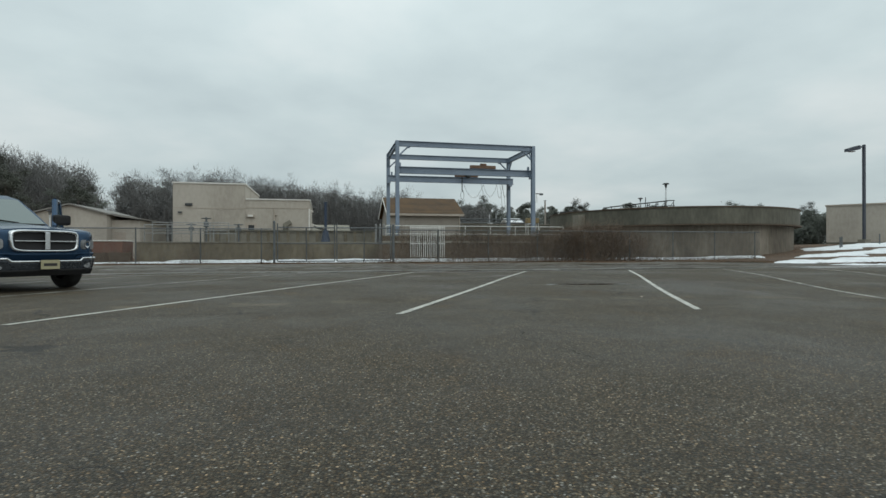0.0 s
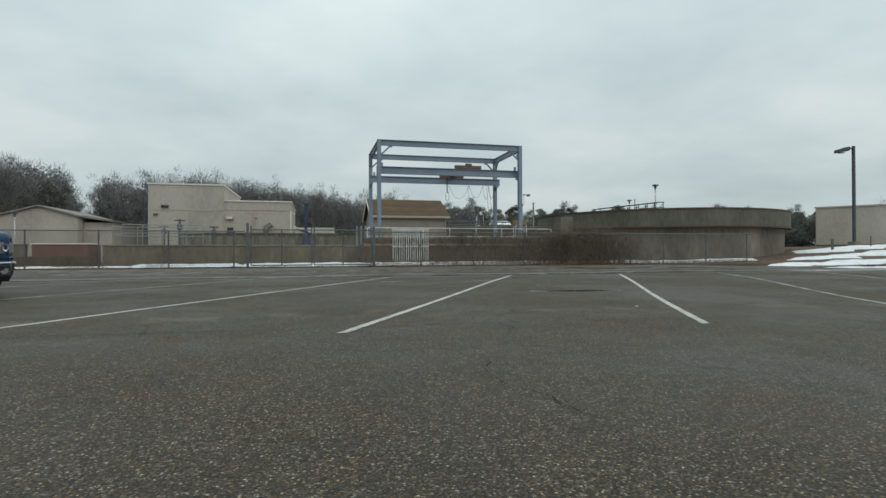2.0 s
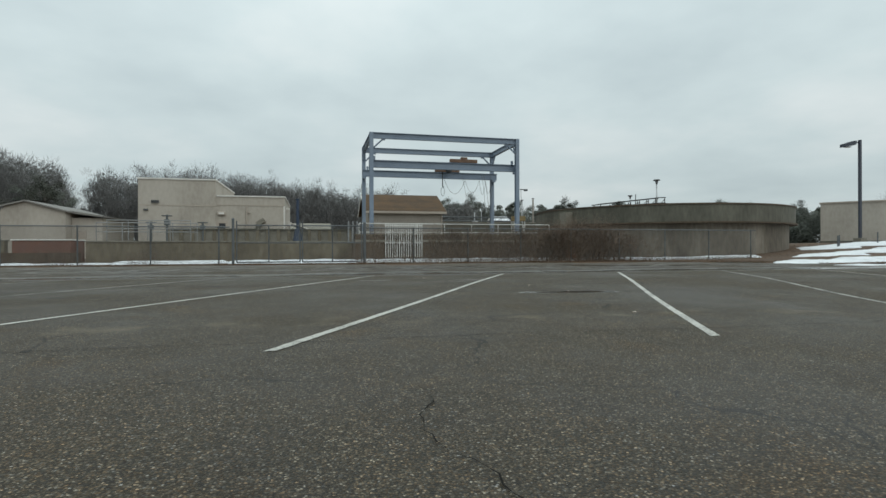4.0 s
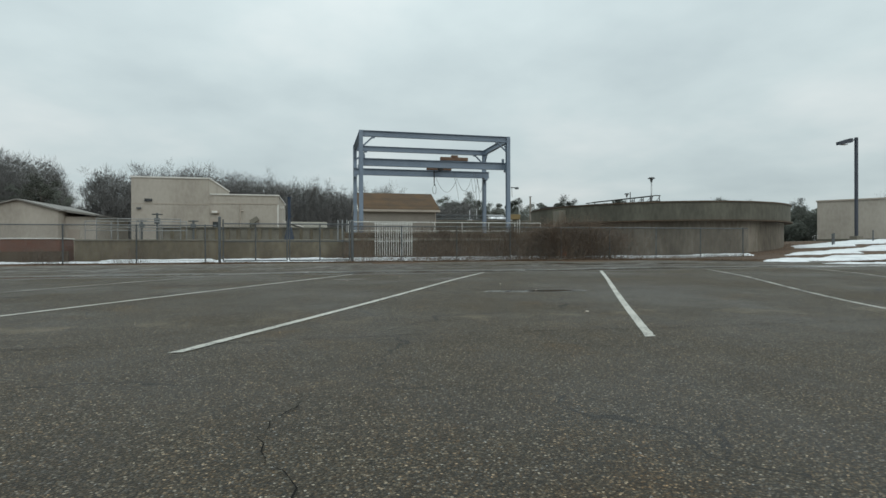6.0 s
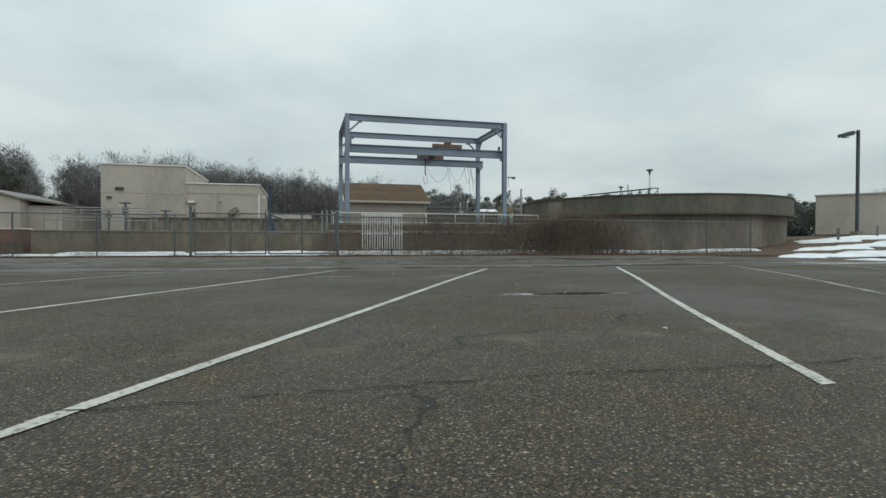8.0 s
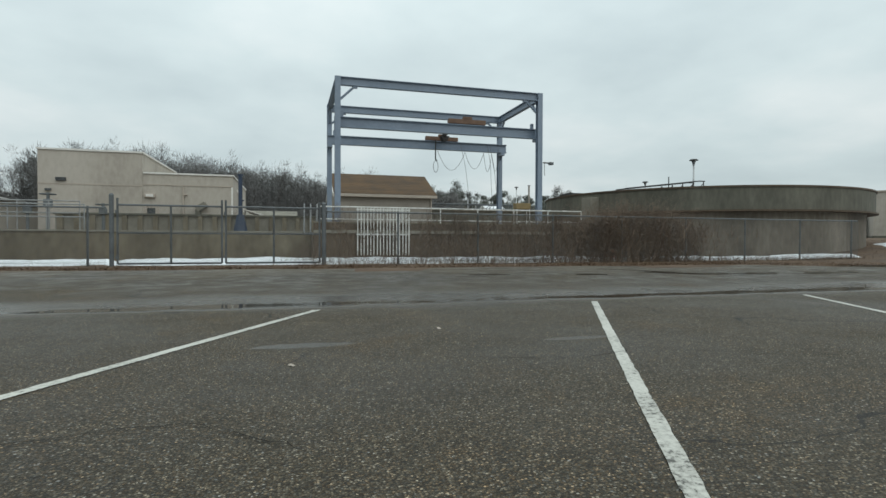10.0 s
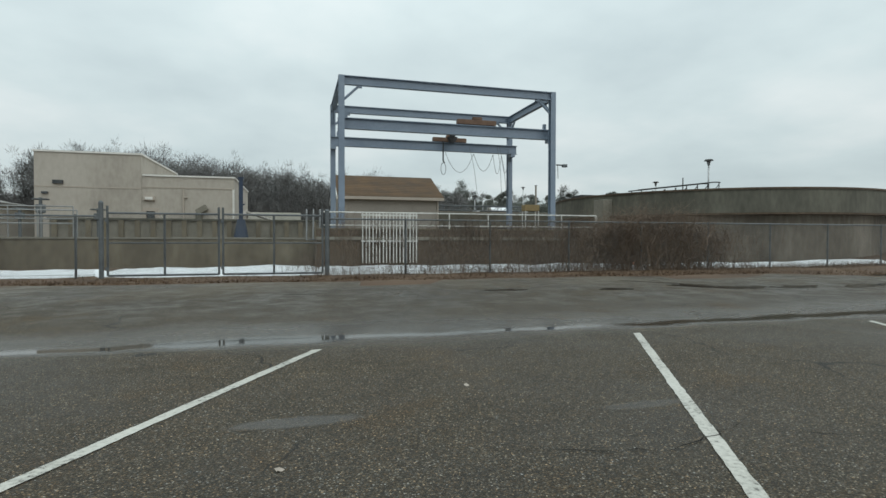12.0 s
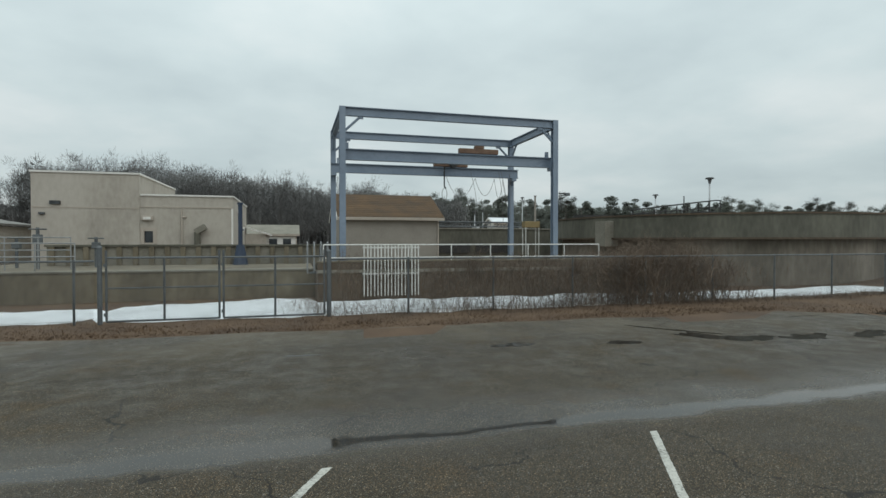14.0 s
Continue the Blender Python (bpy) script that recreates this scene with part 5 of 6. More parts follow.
def build_woods():
    rnd = random.Random(5)
    variants = [bare_tree_meshes(100 + i, 11.0) for i in range(4)]
    protos = []
    for limbs, twigs in variants:
        t = thing("bare_tree", "tall leafless grey deciduous tree at the wood edge", "tree", (0, 0, 0), group="bare trees")
        link_mesh("trunk", limbs, BARK, t, local=True)
        link_mesh("crown", twigs, TWIG, t, local=True)
        protos.append(t)
    spots = []
    for i in range(46):
        x = -78 + 96 * (i + rnd.uniform(0, 0.9)) / 46
        far = rnd.uniform(0, 22)
        spots.append((x, 78 + far + 0.1 * (x + 78), rnd.uniform(0.64, 0.79) * (1.0 if x < -20 else 0.85)))
    for i in range(20):
        spots.append((rnd.uniform(-75, -30), rnd.uniform(62, 76), rnd.uniform(0.54, 0.68)))
    for i in range(14):
        spots.append((rnd.uniform(20, 130), rnd.uniform(150, 190), rnd.uniform(0.75, 0.95)))
    for i in range(4):
        spots.append((85.5 + 3.2 * i + rnd.uniform(-0.6, 0.6), rnd.uniform(59, 62), rnd.uniform(0.66, 0.74)))
    spots = [(x, y, s) for x, y, s in spots if x > 10 or abs(x + 0.352 * y - 0.2) > 2.6]
    for i, (x, y, s) in enumerate(spots):
        m = pose(x, y, 0, 0, 0, rnd.uniform(0, 360)) @ Matrix.Diagonal((s, s, s * rnd.uniform(0.92, 1.1), 1))
        if i < 4:
            protos[i].matrix_world = m
        else:
            c = copy_thing(protos[i % 4], m)
            c.matrix_world = m


build_woods()


def pine_meshes(seed, height, bare):
    rnd = random.Random(seed)
    bm = bmesh.new()
    p = Vector((0, 0, -0.2))
    w = height * 0.02
    top = []
    for i in range(8):
        q = p + Vector((rnd.gauss(0, 0.12), rnd.gauss(0, 0.12), height / 8))
        tube(bm, p, q, w, 7, w * 0.85)
        w *= 0.85
        p = q
        top.append((q.copy(), w))
    verts, faces = [], []
    for k in range(26):
        f = bare + (1 - bare) * rnd.random()
        i = min(7, int(f * 8))
        base = top[i][0]
        reach = height * 0.26 * (1.15 - abs(f - 0.55) * 1.1) * rnd.uniform(0.35, 1.0)
        a = rnd.uniform(0, 2 * math.pi)
        c = base + Vector((math.cos(a) * reach, math.sin(a) * reach, rnd.uniform(-0.02, 0.09) * height))
        tube(bm, base - Vector((0, 0, 0.02 * height)), c, top[i][1] * 0.35, 4, 0.02)
        rad = height * rnd.uniform(0.05, 0.085)
        for _ in range(250):
            v = Vector((rnd.gauss(0, 1), rnd.gauss(0, 1), rnd.gauss(0, 0.65)))
            v = c + v * rad * 0.55
            d = Vector((rnd.gauss(0, 1), rnd.gauss(0, 1), rnd.gauss(0.5, 0.8))).normalized()
            s = d.orthogonal().normalized() * rnd.uniform(0.03, 0.06) * height / 11
            L = rnd.uniform(0.16, 0.34) * height / 11
            n = len(verts)
            verts += [tuple(v - s), tuple(v + s), tuple(v + d * L)]
            faces.append((n, n + 1, n + 2))
    me = bpy.data.meshes.new("trunk")
    bm.to_mesh(me)
    bm.free()
    return me, raw_mesh("crown", verts, faces)


def build_pines():
    rnd = random.Random(9)
    protos = []
    for i, bare in enumerate((0.5, 0.35, 0.3)):
        a, b = pine_meshes(200 + i, 11.0, bare)
        t = thing("pine_tree", "dark green pine with a clumped uneven crown", "tree", (0, 0, 0), group="pines")
        link_mesh("trunk", a, BARK, t, local=True)
        link_mesh("crown", b, PINE, t, local=True)
        protos.append(t)
    spots = [(-25.6, 66, 0.7), (-27.7, 67, 0.62), (-24.2, 67, 0.56), (-29.6, 60.5, 0.78), (-32.2, 61, 0.86), (-35, 60, 0.84), (-38, 61, 0.9), (-42, 60, 0.88), (-47, 61, 0.9),
             (20.5, 96, 0.72), (24.3, 92, 0.8), (27.3, 94, 0.86), (25.8, 90, 0.7), (30.5, 95, 0.76), (33, 93, 0.7), (46.5, 92, 0.84), (44.6, 93, 0.66),
             (43.5, 108, 0.8), (38, 110, 0.6), (47, 112, 0.62), (58, 104, 0.6), (70, 96, 0.72), (74, 94, 0.65), (84, 92, 0.8), (87, 90, 0.75), (77, 89, 0.82), (82, 77, 0.74), (79, 79, 0.6), (86, 76, 0.68)]
    for i in range(44):
        spots.append((12 + 3.8 * i + rnd.uniform(-2, 2), 135 + rnd.uniform(-15, 20) - 0.1 * i, rnd.uniform(0.7, 1.0)))
    for i, (x, y, s) in enumerate(spots):
        m = pose(x, y, 0, 0, 0, rnd.uniform(0, 360)) @ Matrix.Diagonal((s, s, s, 1))
        if i < 3:
            protos[i].matrix_world = m
        else:
            copy_thing(protos[i % 3], m).matrix_world = m


build_pines()


def wood_top(x):
    """Height of the wood against the sky along its edge."""
    return 12.0 + 1.2 * noise.noise((x * 0.11, 2.0, 0)) + 0.9 * noise.noise((x * 0.35, 5.0, 0)) + max(0.0, -32.0 - x) * 0.06 - max(0.0, x + 14.0) * 0.085


def wood_edge(x):
    return 72.0 + 0.1 * (x + 78) - (10 if x < -28 else 0)


def wood_spot(rnd):
    x = rnd.uniform(-95, 26)
    y = wood_edge(x) + rnd.uniform(0, 26)
    return x, y, 0.0, wood_top(x) / 10.0 * clearing(x, y)


def clearing(x, y):
    """A ride through the wood, where the trees are young and low."""
    off = abs(x + 0.352 * y - 0.2)
    return 0.56 + 0.44 * min(1.0, max(0.0, off - 0.9) / 1.4)


def twig_wood(name, count, place, seed, material, label):
    """Many slim leafless trees: a stem, a few limbs, and a haze of upright twigs thinning towards the crown's edge."""
    rnd = random.Random(seed)
    verts, faces = [], []

    def blade(p, d, length, w):
        s = d.orthogonal().normalized()
        s = Matrix.Rotation(rnd.uniform(0, 6.28), 3, d) @ s
        k = len(verts)
        verts.extend((tuple(p - s * w), tuple(p + s * w), tuple(p + d * length)))
        faces.append((k, k + 1, k + 2))
    for _ in range(count):
        x, y, z, s = place(rnd)
        h = 10.0 * s * rnd.uniform(0.7, 1.03)
        spread = h * rnd.uniform(0.16, 0.26)
        base = Vector((x, y, z))
        up = Vector((rnd.gauss(0, 0.04), rnd.gauss(0, 0.04), 1)).normalized()
        blade(base, up, h * 0.97, 0.11)
        blade(base, up, h * 0.97, 0.11)
        for _ in range(16):
            f = rnd.uniform(0.25, 0.85)
            d = (up + Vector((rnd.gauss(0, 0.45), rnd.gauss(0, 0.45), 0))).normalized()
            blade(base + up * h * f, d, h * rnd.uniform(0.1, 0.2), 0.03)
        for k in range(11):
            f = rnd.uniform(0.34, 0.92) if k else 0.93
            wide = spread * math.sin(math.pi * min(1.0, 0.1 + 0.87 * f)) ** 0.7
            a, rr = rnd.uniform(0, 6.283), wide * math.sqrt(rnd.random())
            c = base + up * h * f + Vector((rr * math.cos(a), rr * math.sin(a), 0))
            lobe = h * rnd.uniform(0.06, 0.105)
            stem = base + up * h * f * 0.75
            blade(stem, (c - stem).normalized(), (c - stem).length + lobe * 0.6, 0.03)
            for _ in range(44):
                o = Vector((rnd.gauss(0, 1), rnd.gauss(0, 1), rnd.gauss(0, 1))).normalized()
                d = (o + Vector((rnd.gauss(0, 0.4), rnd.gauss(0, 0.4), 1.2 + rnd.gauss(0, 0.3)))).normalized()
                blade(c + o * lobe * 0.85 * rnd.random() ** 0.7, d, lobe * rnd.uniform(0.3, 0.75), 0.019)
    ob = link_mesh(name, raw_mesh(name, verts, faces), material)
    tagged(ob, label, "woods", kind="stuff")


twig_wood("far_wood", 1900, wood_spot, 31, TWIG, "grey leafless wood with a ragged hazy top")


def leaf_bank(name, count, place, size, material, seed, label, category):
    """Small leaf sprays scattered through a bank of growth."""
    rnd = random.Random(seed)
    verts, faces = [], []
    for _ in range(count):
        c = Vector(place(rnd))
        u = Vector((rnd.gauss(0, 1), rnd.gauss(0, 1), rnd.gauss(0, 1))).normalized()
        v = u.orthogonal().normalized()
        a, b = size * rnd.uniform(0.5, 1.2), size * rnd.uniform(0.25, 0.6)
        k = len(verts)
        verts += [tuple(c - u * a), tuple(c + v * b), tuple(c + u * a * 0.8), tuple(c - v * b)]
        faces.append((k, k + 1, k + 2, k + 3))
    ob = link_mesh(name, raw_mesh(name, verts, faces), material)
    tagged(ob, label, category, kind="stuff")


def under_spot(rnd):
    x = rnd.uniform(-100, 28)
    y = wood_edge(x) + 4 + rnd.uniform(0, 26)
    return x, y, wood_top(x) * 0.9 * rnd.random() ** 1.0 * clearing(x, y)


def far_crowns():
    """Crowns of the far evergreens: each a few flat-bottomed clumps round a stem, as (centre, radius, height)."""
    rnd = random.Random(41)
    clumps = []
    x = 8.0
    while x < 178:
        y = 145 + rnd.uniform(-5, 14)
        top = 13.0 + 1.6 * noise.noise((x * 0.07, 0, 3)) + rnd.choice((-1.6, -0.6, 0.0, 0.5, 1.9))
        wide = rnd.uniform(1.3, 2.5)
        for _ in range(rnd.randint(5, 9)):
            f = rnd.random()
            a = rnd.uniform(0, 6.283)
            r = wide * (1.0 - 0.55 * f) * rnd.uniform(0.2, 0.9)
            clumps.append(((x + r * math.cos(a), y + r * math.sin(a), top * (0.5 + 0.45 * f)), rnd.uniform(0.8, 1.35), rnd.uniform(0.5, 0.85)))
        x += wide * rnd.uniform(0.6, 1.2)
    return clumps


CROWNS = far_crowns()


def far_bank_spot(rnd):
    if rnd.random() < 0.5:
        x = rnd.uniform(8, 178)
        return x, 150 + rnd.uniform(-4, 14), (11.6 + 1.2 * noise.noise((x * 0.2, 0, 9))) * rnd.random() ** 0.7
    (x, y, z), r, h = rnd.choice(CROWNS)
    v = Vector((rnd.gauss(0, 1), rnd.gauss(0, 1), rnd.gauss(0, 1))).normalized() * rnd.random() ** 0.33
    return x + v.x * r, y + v.y * r, z + v.z * h


leaf_bank("wood_undergrowth", 230000, under_spot, 0.22, UNDER, 33, "dense dull brown undergrowth inside the wood", "brush")
leaf_bank("far_evergreens", 270000, far_bank_spot, 0.3, PINE, 34, "distant dark evergreen belt", "woods")


def thicket_spot(rnd):
    cx, cy, r, h = rnd.choice(((45.0, 45.5, 1.3, 2.6), (47.3, 45.0, 1.3, 3.5), (49.5, 45.6, 1.5, 3.0), (46.2, 44.2, 1.2, 1.9), (44.0, 46.5, 1.1, 2.9)))
    a, f = rnd.uniform(0, 6.283), rnd.random()
    rr = r * math.sqrt(rnd.random()) * (1 - f ** 3) ** 0.5
    return cx + rr * math.cos(a), cy + rr * math.sin(a), 1.0 + h * f + 0.25 * rnd.gauss(0, 1) * 0.5


leaf_bank("evergreen_thicket", 15000, thicket_spot, 0.13, PINE, 35, "dark evergreen shrubs between the tank and the block building", "shrub")


# ---- pickup truck ----
def revolve(profile, n=28):
    """Spins (radius, y) pairs about the y axis."""
    bm = bmesh.new()
    vs = [[bm.verts.new((r * math.cos(2 * math.pi * i / n), y, r * math.sin(2 * math.pi * i / n))) for r, y in profile] for i in range(n)]
    for i in range(n):
        a, b = vs[i], vs[(i + 1) % n]
        for k in range(len(profile) - 1):
            bm.faces.new((a[k], b[k], b[k + 1], a[k + 1]))
    bmesh.ops.recalc_face_normals(bm, faces=bm.faces)
    return bm


def rrect(x, hw, z0, z1, r, top=None):
    """A rounded upright rectangle across the truck at x."""
    pts = []
    rt = r if top is None else top
    for cx, cz, a0, rr in ((hw - rt, z1 - rt, 0, rt), (-hw + rt, z1 - rt, 90, rt), (-hw + r, z0 + r, 180, r), (hw - r, z0 + r, 270, r)):
        for k in range(4):
            a = radians(a0 + 30 * k)
            pts.append((x, cx + rr * math.cos(a), cz + rr * math.sin(a)))
    return pts


def build_truck():
    t = thing("pickup_truck", "metallic blue pickup truck with chrome grille and driver's door open", "truck", (-4.99, 11.44, 0.0), -37)
    t.matrix_world = t.matrix_world @ Matrix.Diagonal((0.93, 0.93, 0.93, 1))
    P = lambda name, bm, mat, parent=t, label="", smooth=False: part(name, bm, mat, parent, label, smooth, local=True)
    bm = bmesh.new()
    loft(bm, [rrect(0.79, 0.70, 0.60, 1.03, 0.07), rrect(0.765, 0.80, 0.55, 1.07, 0.08), rrect(0.70, 0.90, 0.50, 1.10, 0.10), rrect(0.45, 0.94, 0.44, 1.14, 0.14), rrect(-0.10, 0.97, 0.42, 1.18, 0.15), rrect(-0.75, 0.99, 0.40, 1.23, 0.12)])
    body = P("front_body", bm, TRUCKBLUE, smooth=True)
    bm = bmesh.new()
    loft(bm, [[(x, y, z + 0.035 * (1 - (y / 0.62) ** 2) - 0.02) for y, z in [(-0.62 + 0.155 * k, h) for k in range(9)] + [(0.62, h - 0.08), (-0.62, h - 0.08)]] for x, h in ((0.74, 1.11), (0.45, 1.16), (-0.1, 1.21), (-0.72, 1.26))])
    P("hood", bm, TRUCKBLUE, smooth=False)
    bm = bmesh.new()
    loft(bm, [rrect(-0.755, 0.985, 0.40, 1.225, 0.1), rrect(-2.95, 0.985, 0.40, 1.225, 0.1)])
    P("cab_body", bm, TRUCKBLUE, smooth=True)
    bm = bmesh.new()
    loft(bm, [rrect(-2.97, 0.99, 0.45, 1.2, 0.08), rrect(-4.75, 0.98, 0.47, 1.2, 0.08)])
    bed = P("bed", bm, TRUCKBLUE, smooth=True)
    P("tailgate", boxes((-4.79, -4.755, -0.75, 0.75, 0.6, 1.15), bevel=0.01), TRUCKBLUE, bed)
    bm = bmesh.new()
    levels = ((1.21, -0.70, -2.93, 0.93), (1.5, -1.08, -2.88, 0.86), (1.78, -1.44, -2.80, 0.75), (1.86, -1.62, -2.66, 0.62))
    loft(bm, [[(f, -w, z), (f, w, z), (f - 0.12, w + 0.03, z), (r + 0.1, w + 0.03, z), (r, w, z), (r, -w, z), (r + 0.1, -w - 0.03, z), (f - 0.12, -w - 0.03, z)] for z, f, r, w in levels])
    cab = P("cab_roof", bm, TRUCKBLUE)
    bm = bmesh.new()
    loft(bm, [[(-0.70 + d, -0.82, 1.26), (-0.70 + d, 0.82, 1.26), (-1.40 + d, 0.68, 1.77), (-1.40 + d, -0.68, 1.77)] for d in (0.035, 0.05)])
    P("windshield", bm, CARGLASS, cab, "windshield with sky reflection in its pale tint")
    P("cowl", boxes((-0.78, -0.6, -0.8, 0.8, 1.235, 1.262), bevel=0.008), BLACK, cab, "black plastic cowl")
    for y in (-0.35, 0.35):
        P("wiper", tubes(((-0.66, y, 1.27), (-0.72, y - 0.5, 1.335)), r=0.012, n=6), BLACK, cab)
    for s in (-1, 1):
        bm = bmesh.new()
        loft(bm, [[(-1.05, s * (0.945 + d), 1.27), (-2.8, s * (0.945 + d), 1.27), (-2.7, s * (0.81 + d), 1.74), (-1.5, s * (0.81 + d), 1.74)] for d in (0.012, 0.025)])
        P("side_window", bm, CARGLASS, cab)
    # grille
    def oval(hw, z0, z1, x):
        ring = []
        for k in range(32):
            a = 2 * math.pi * k / 32
            ca, sa = math.cos(a), math.sin(a)
            y = hw * math.copysign(abs(ca) ** 0.36, ca) * (1.0 + 0.035 * sa)
            z = (z0 + z1) / 2 + (z1 - z0) / 2 * math.copysign(abs(sa) ** 0.36, sa)
            ring.append((x - 0.045 * (y / 0.56) ** 2 - 0.08 * max(0.0, z - 0.9), y, z))
        return ring
    bm = bmesh.new()
    vs = [[bm.verts.new(p) for p in ring] for ring in (oval(0.565, 0.70, 1.095, 0.79), oval(0.56, 0.705, 1.09, 0.895), oval(0.545, 0.715, 1.082, 0.91), oval(0.517, 0.732, 1.052, 0.905), oval(0.508, 0.737, 1.047, 0.87))]
    for a, b in zip(vs, vs[1:]):
        for i in range(32):
            bm.faces.new((a[i], a[(i + 1) % 32], b[(i + 1) % 32], b[i]))
    grille = P("grille", bm, CHROME, t, "rounded chrome grille surround with cross bars", smooth=True)
    bm = bmesh.new()
    loft(bm, [oval(0.5, 0.74, 1.043, x) for x in (0.80, 0.878)])
    P("mesh", bm, BLACK, grille, "black grille mesh")
    P("cross_bar", boxes((0.80, 0.893, -0.36, 0.36, 0.885, 0.903), (0.77, 0.875, -0.5, -0.362, 0.885, 0.903), (0.77, 0.875, 0.362, 0.5, 0.885, 0.903)), CHROME, grille)
    P("centre_bar", boxes((0.855, 0.905, -0.043, 0.043, 0.735, 1.05), bevel=0.014), CHROME, grille)
    for s in (-1, 1):
        bm = bmesh.new()
        loft(bm, [rrect(0.66, 0.17, 0.735, 0.945, 0.05), rrect(0.80, 0.15, 0.75, 0.93, 0.05)])
        bmesh.ops.rotate(bm, verts=bm.verts, cent=(0.7, 0, 0), matrix=Matrix.Rotation(radians(s * 22), 3, "Z"))
        bmesh.ops.translate(bm, verts=bm.verts, vec=(-0.03, s * 0.745, 0))
        h = P("headlight", bm, LENS, t, "clear headlight lens")
        bm = revolve([(0.02, 0.0), (0.065, 0.012), (0.07, 0.03)], 16)
        bmesh.ops.rotate(bm, verts=bm.verts, cent=(0, 0, 0), matrix=Matrix.Rotation(radians(-90 + s * 22), 3, "Z"))
        bmesh.ops.translate(bm, verts=bm.verts, vec=(0.775, s * 0.745, 0.845))
        P("reflector", bm, CHROME, h)
        bm = boxes((0.55, 0.64, s * 0.93 - 0.03, s * 0.93 + 0.03, 0.76, 0.92), bevel=0.015)
        P("turn_signal", bm, AMBER, h)

    def bumper_ring(y, z0, z1, th, fwd):
        x = 0.95 + fwd - 0.17 * (y / 0.98) ** 2 - (0.12 if abs(y) > 0.93 else 0)
        return [(x - th, y, z0), (x - 0.07, y, z0), (x, y, z0 + 0.75 * (z1 - z0)), (x, y, z1 - 0.012), (x - 0.02, y, z1), (x - th, y, z1)]
    ys = [-0.965, -0.935, -0.8, -0.62, -0.56, -0.4, -0.2, 0, 0.2, 0.4, 0.56, 0.62, 0.8, 0.935, 0.965]
    bm = bmesh.new()
    loft(bm, [bumper_ring(y, 0.36, 0.60 if abs(y) > 0.6 else 0.55, 0.16, 0.0) for y in ys])
    bumper = P("front_bumper", bm, BUMPER, t, "front bumper in mirrored-ground blue-grey with chrome top strip")
    bm = bmesh.new()
    pipe_run(bm, [(bumper_ring(y, 0.36, 0.6, 0.16, 0.0)[3][0], y, 0.588 if abs(y) > 0.6 else 0.538) for y in ys], 0.02, 8)
    P("chrome_strip", bm, CHROME, bumper, "thin chrome strip")
    bm = bmesh.new()
    loft(bm, [bumper_ring(y * 0.88, 0.28, 0.40, 0.16, -0.03) for y in ys])
    P("air_dam", bm, BLACK, bumper)
    bm = bmesh.new()
    loft(bm, [bumper_ring(y * 0.93, 0.56 if abs(y) < 0.6 else 0.6, 0.69, 0.2, -0.06) for y in ys])
    P("valance", bm, TRUCKBLUE, bumper)
    for s in (-1, 1):
        bm = revolve([(0.01, 0.0), (0.06, 0.0), (0.065, -0.05)], 16)
        bmesh.ops.rotate(bm, verts=bm.verts, cent=(0, 0, 0), matrix=Matrix.Rotation(radians(-90), 3, "Z"))
        bmesh.ops.translate(bm, verts=bm.verts, vec=(0.835, s * 0.72, 0.46))
        P("fog_light", bm, LENS, bumper)
    plate = P("licence_plate", boxes((0.972, 0.98, -0.155, 0.155, 0.40, 0.56), bevel=0.003), PLATE, t, "pale yellow licence plate with plain dark bars")
    P("plate_bar", boxes((0.981, 0.983, -0.11, 0.11, 0.455, 0.505)), DARKMETAL, plate)
    # wheels
    prof_t = [(0.21, -0.1), (0.33, -0.12), (0.375, -0.1), (0.385, -0.05), (0.385, 0.05), (0.375, 0.1), (0.33, 0.12), (0.21, 0.1)]
    prof_r = [(0.03, 0.07), (0.09, 0.075), (0.12, 0.04), (0.19, 0.05), (0.215, 0.1)]
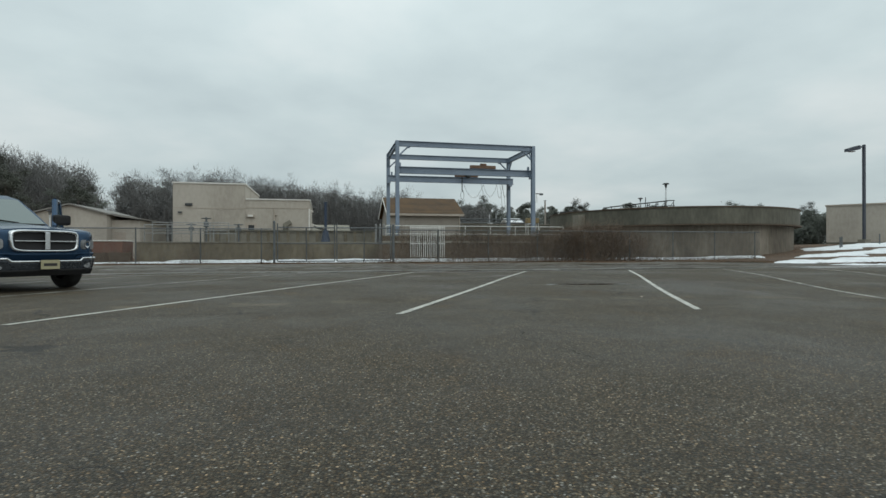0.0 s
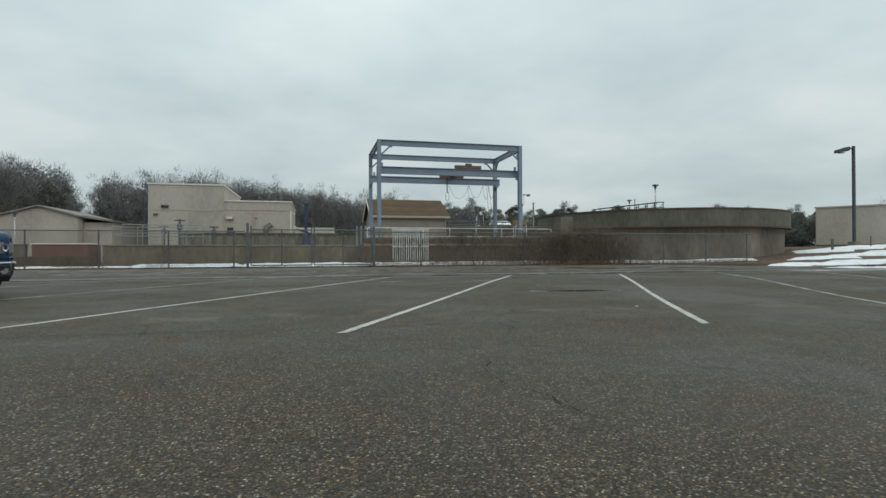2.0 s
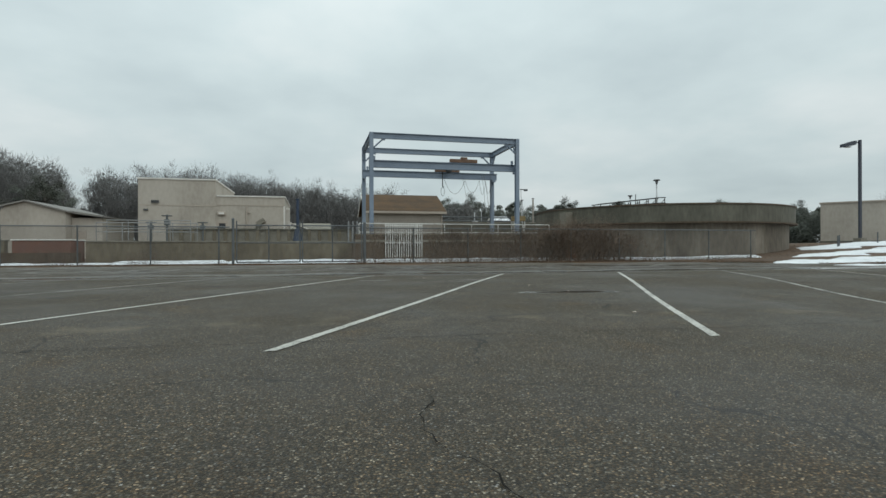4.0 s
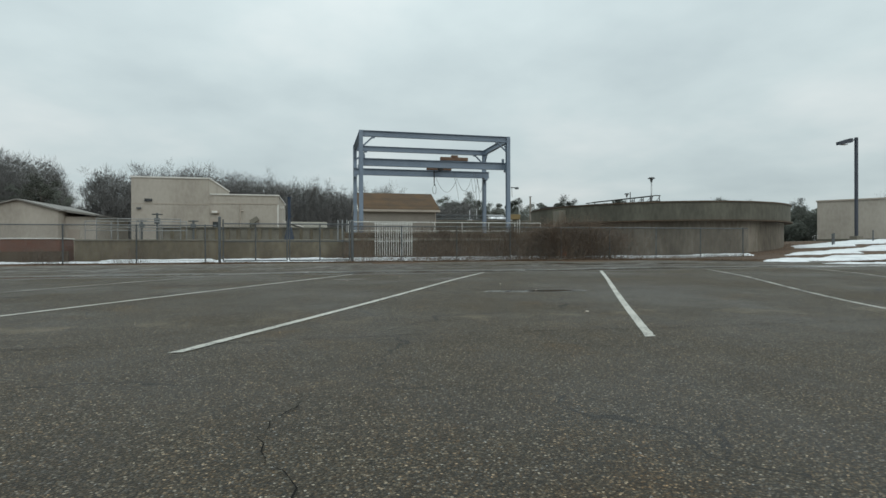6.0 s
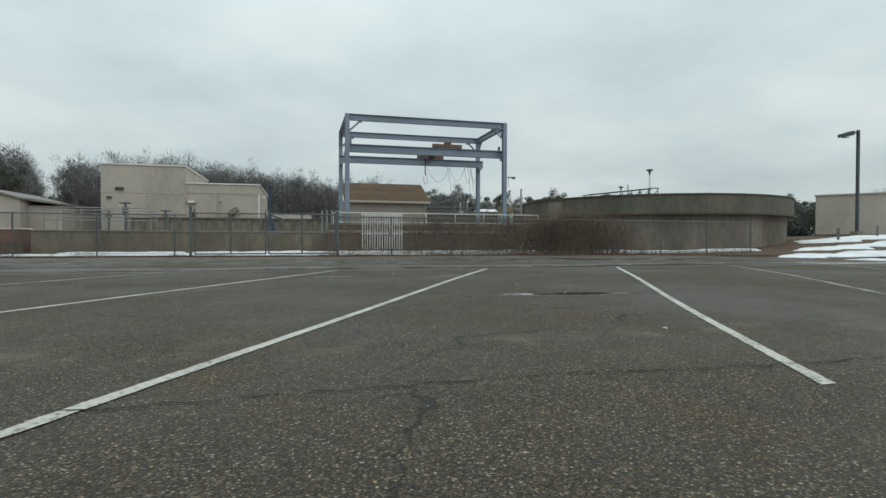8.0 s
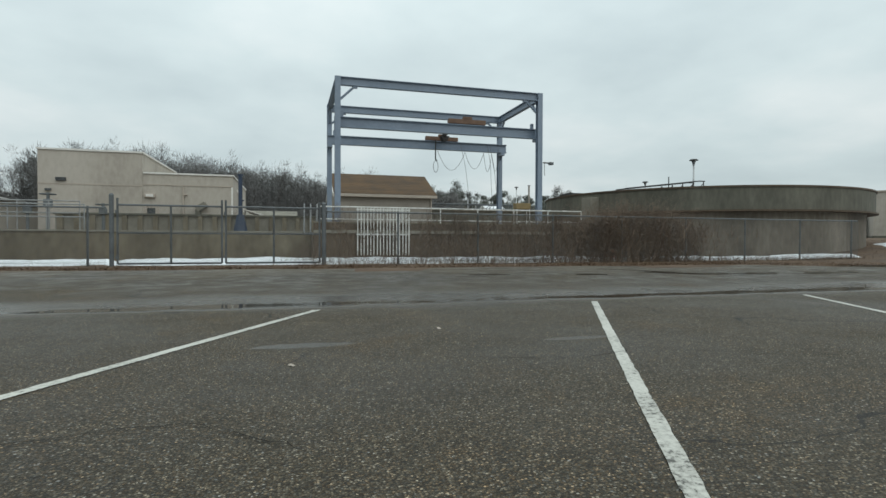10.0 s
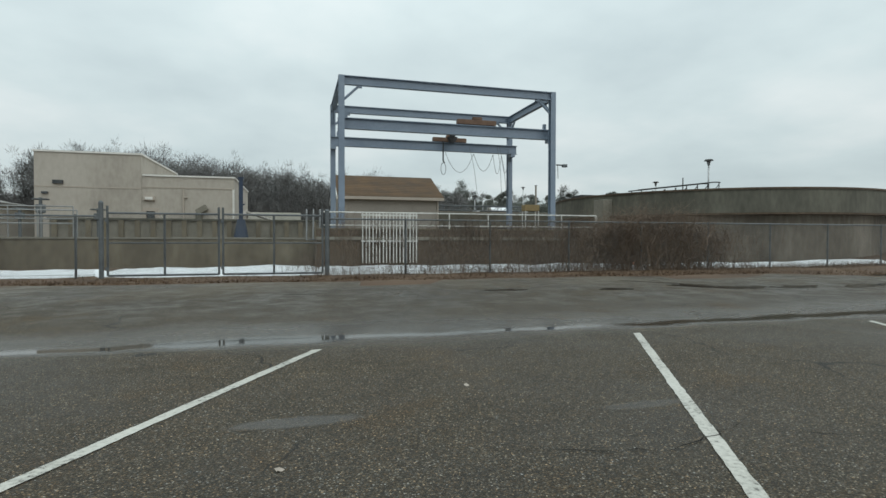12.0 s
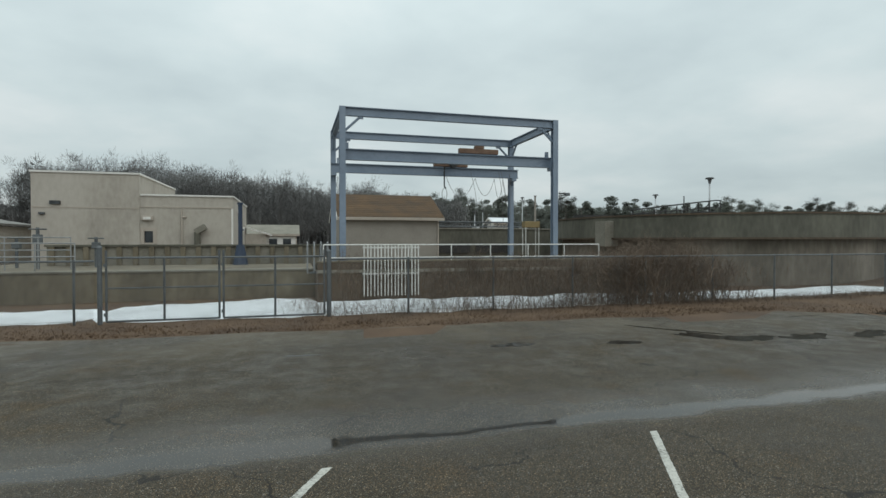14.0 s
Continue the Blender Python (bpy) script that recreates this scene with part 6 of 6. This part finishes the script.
    for x in (0.0, -3.57):
        for s in (-1, 1):
            bm = revolve(prof_t)
            bmesh.ops.translate(bm, verts=bm.verts, vec=(x, s * 0.83, 0.385))
            w = P("wheel", bm, TYRE, t, "black tyre", smooth=True)
            bm = revolve([(r, s * y) for r, y in prof_r], 20)
            bmesh.ops.translate(bm, verts=bm.verts, vec=(x, s * 0.84, 0.385))
            P("rim", bm, CHROME, w)
            bm = bmesh.new()
            arc = [radians(-5 + 190 * k / 16) for k in range(17)]
            loft(bm, [[(x + r * math.cos(a), s * y, 0.41 + r * math.sin(a)) for r, y in ((0.40, 0.995), (0.46, 1.0), (0.46, 0.7), (0.40, 0.7))] for a in arc])
            P("wheel_arch", bm, BLACK, t)
    # open driver's door with its mirror
    bm = bmesh.new()
    loft(bm, [[(0, d, 0.48), (-1.15, d, 0.48), (-1.2, d, 0.9), (-1.15, d, 1.24), (0, d, 1.24)] for d in (0.0, 0.09)])
    hinge = Matrix.Translation((-0.78, 1.0, 0)) @ Matrix.Rotation(radians(-36), 4, "Z")
    bm.transform(hinge)
    door = P("door", bm, TRUCKBLUE, t, "open blue driver's door")
    bm = bmesh.new()
    for p, q in (((-0.08, 0.045, 1.22), (-0.55, 0.0, 1.8)), ((-0.55, 0.0, 1.8), (-1.08, 0.0, 1.8)), ((-1.08, 0.0, 1.8), (-1.16, 0.045, 1.22))):
        tube(bm, p, q, 0.055, 8)
    bm.transform(hinge)
    P("window_frame", bm, TRUCKBLUE, door)
    bm = bmesh.new()
    loft(bm, [[(-0.12, d, 1.23), (-1.12, d, 1.23), (-1.06, d - 0.04, 1.78), (-0.56, d - 0.04, 1.78)] for d in (0.036, 0.048)])
    bm.transform(hinge)
    P("door_glass", bm, CARGLASS, door)
    bm = boxes((-0.1, 0.02, 1.02, 1.36, 1.18, 1.4), bevel=0.055)
    bmesh.ops.translate(bm, verts=bm.verts, vec=(-0.82, 0.06, 0.08))
    P("mirror", bm, BLACK, door, "black wing mirror")


build_truck()
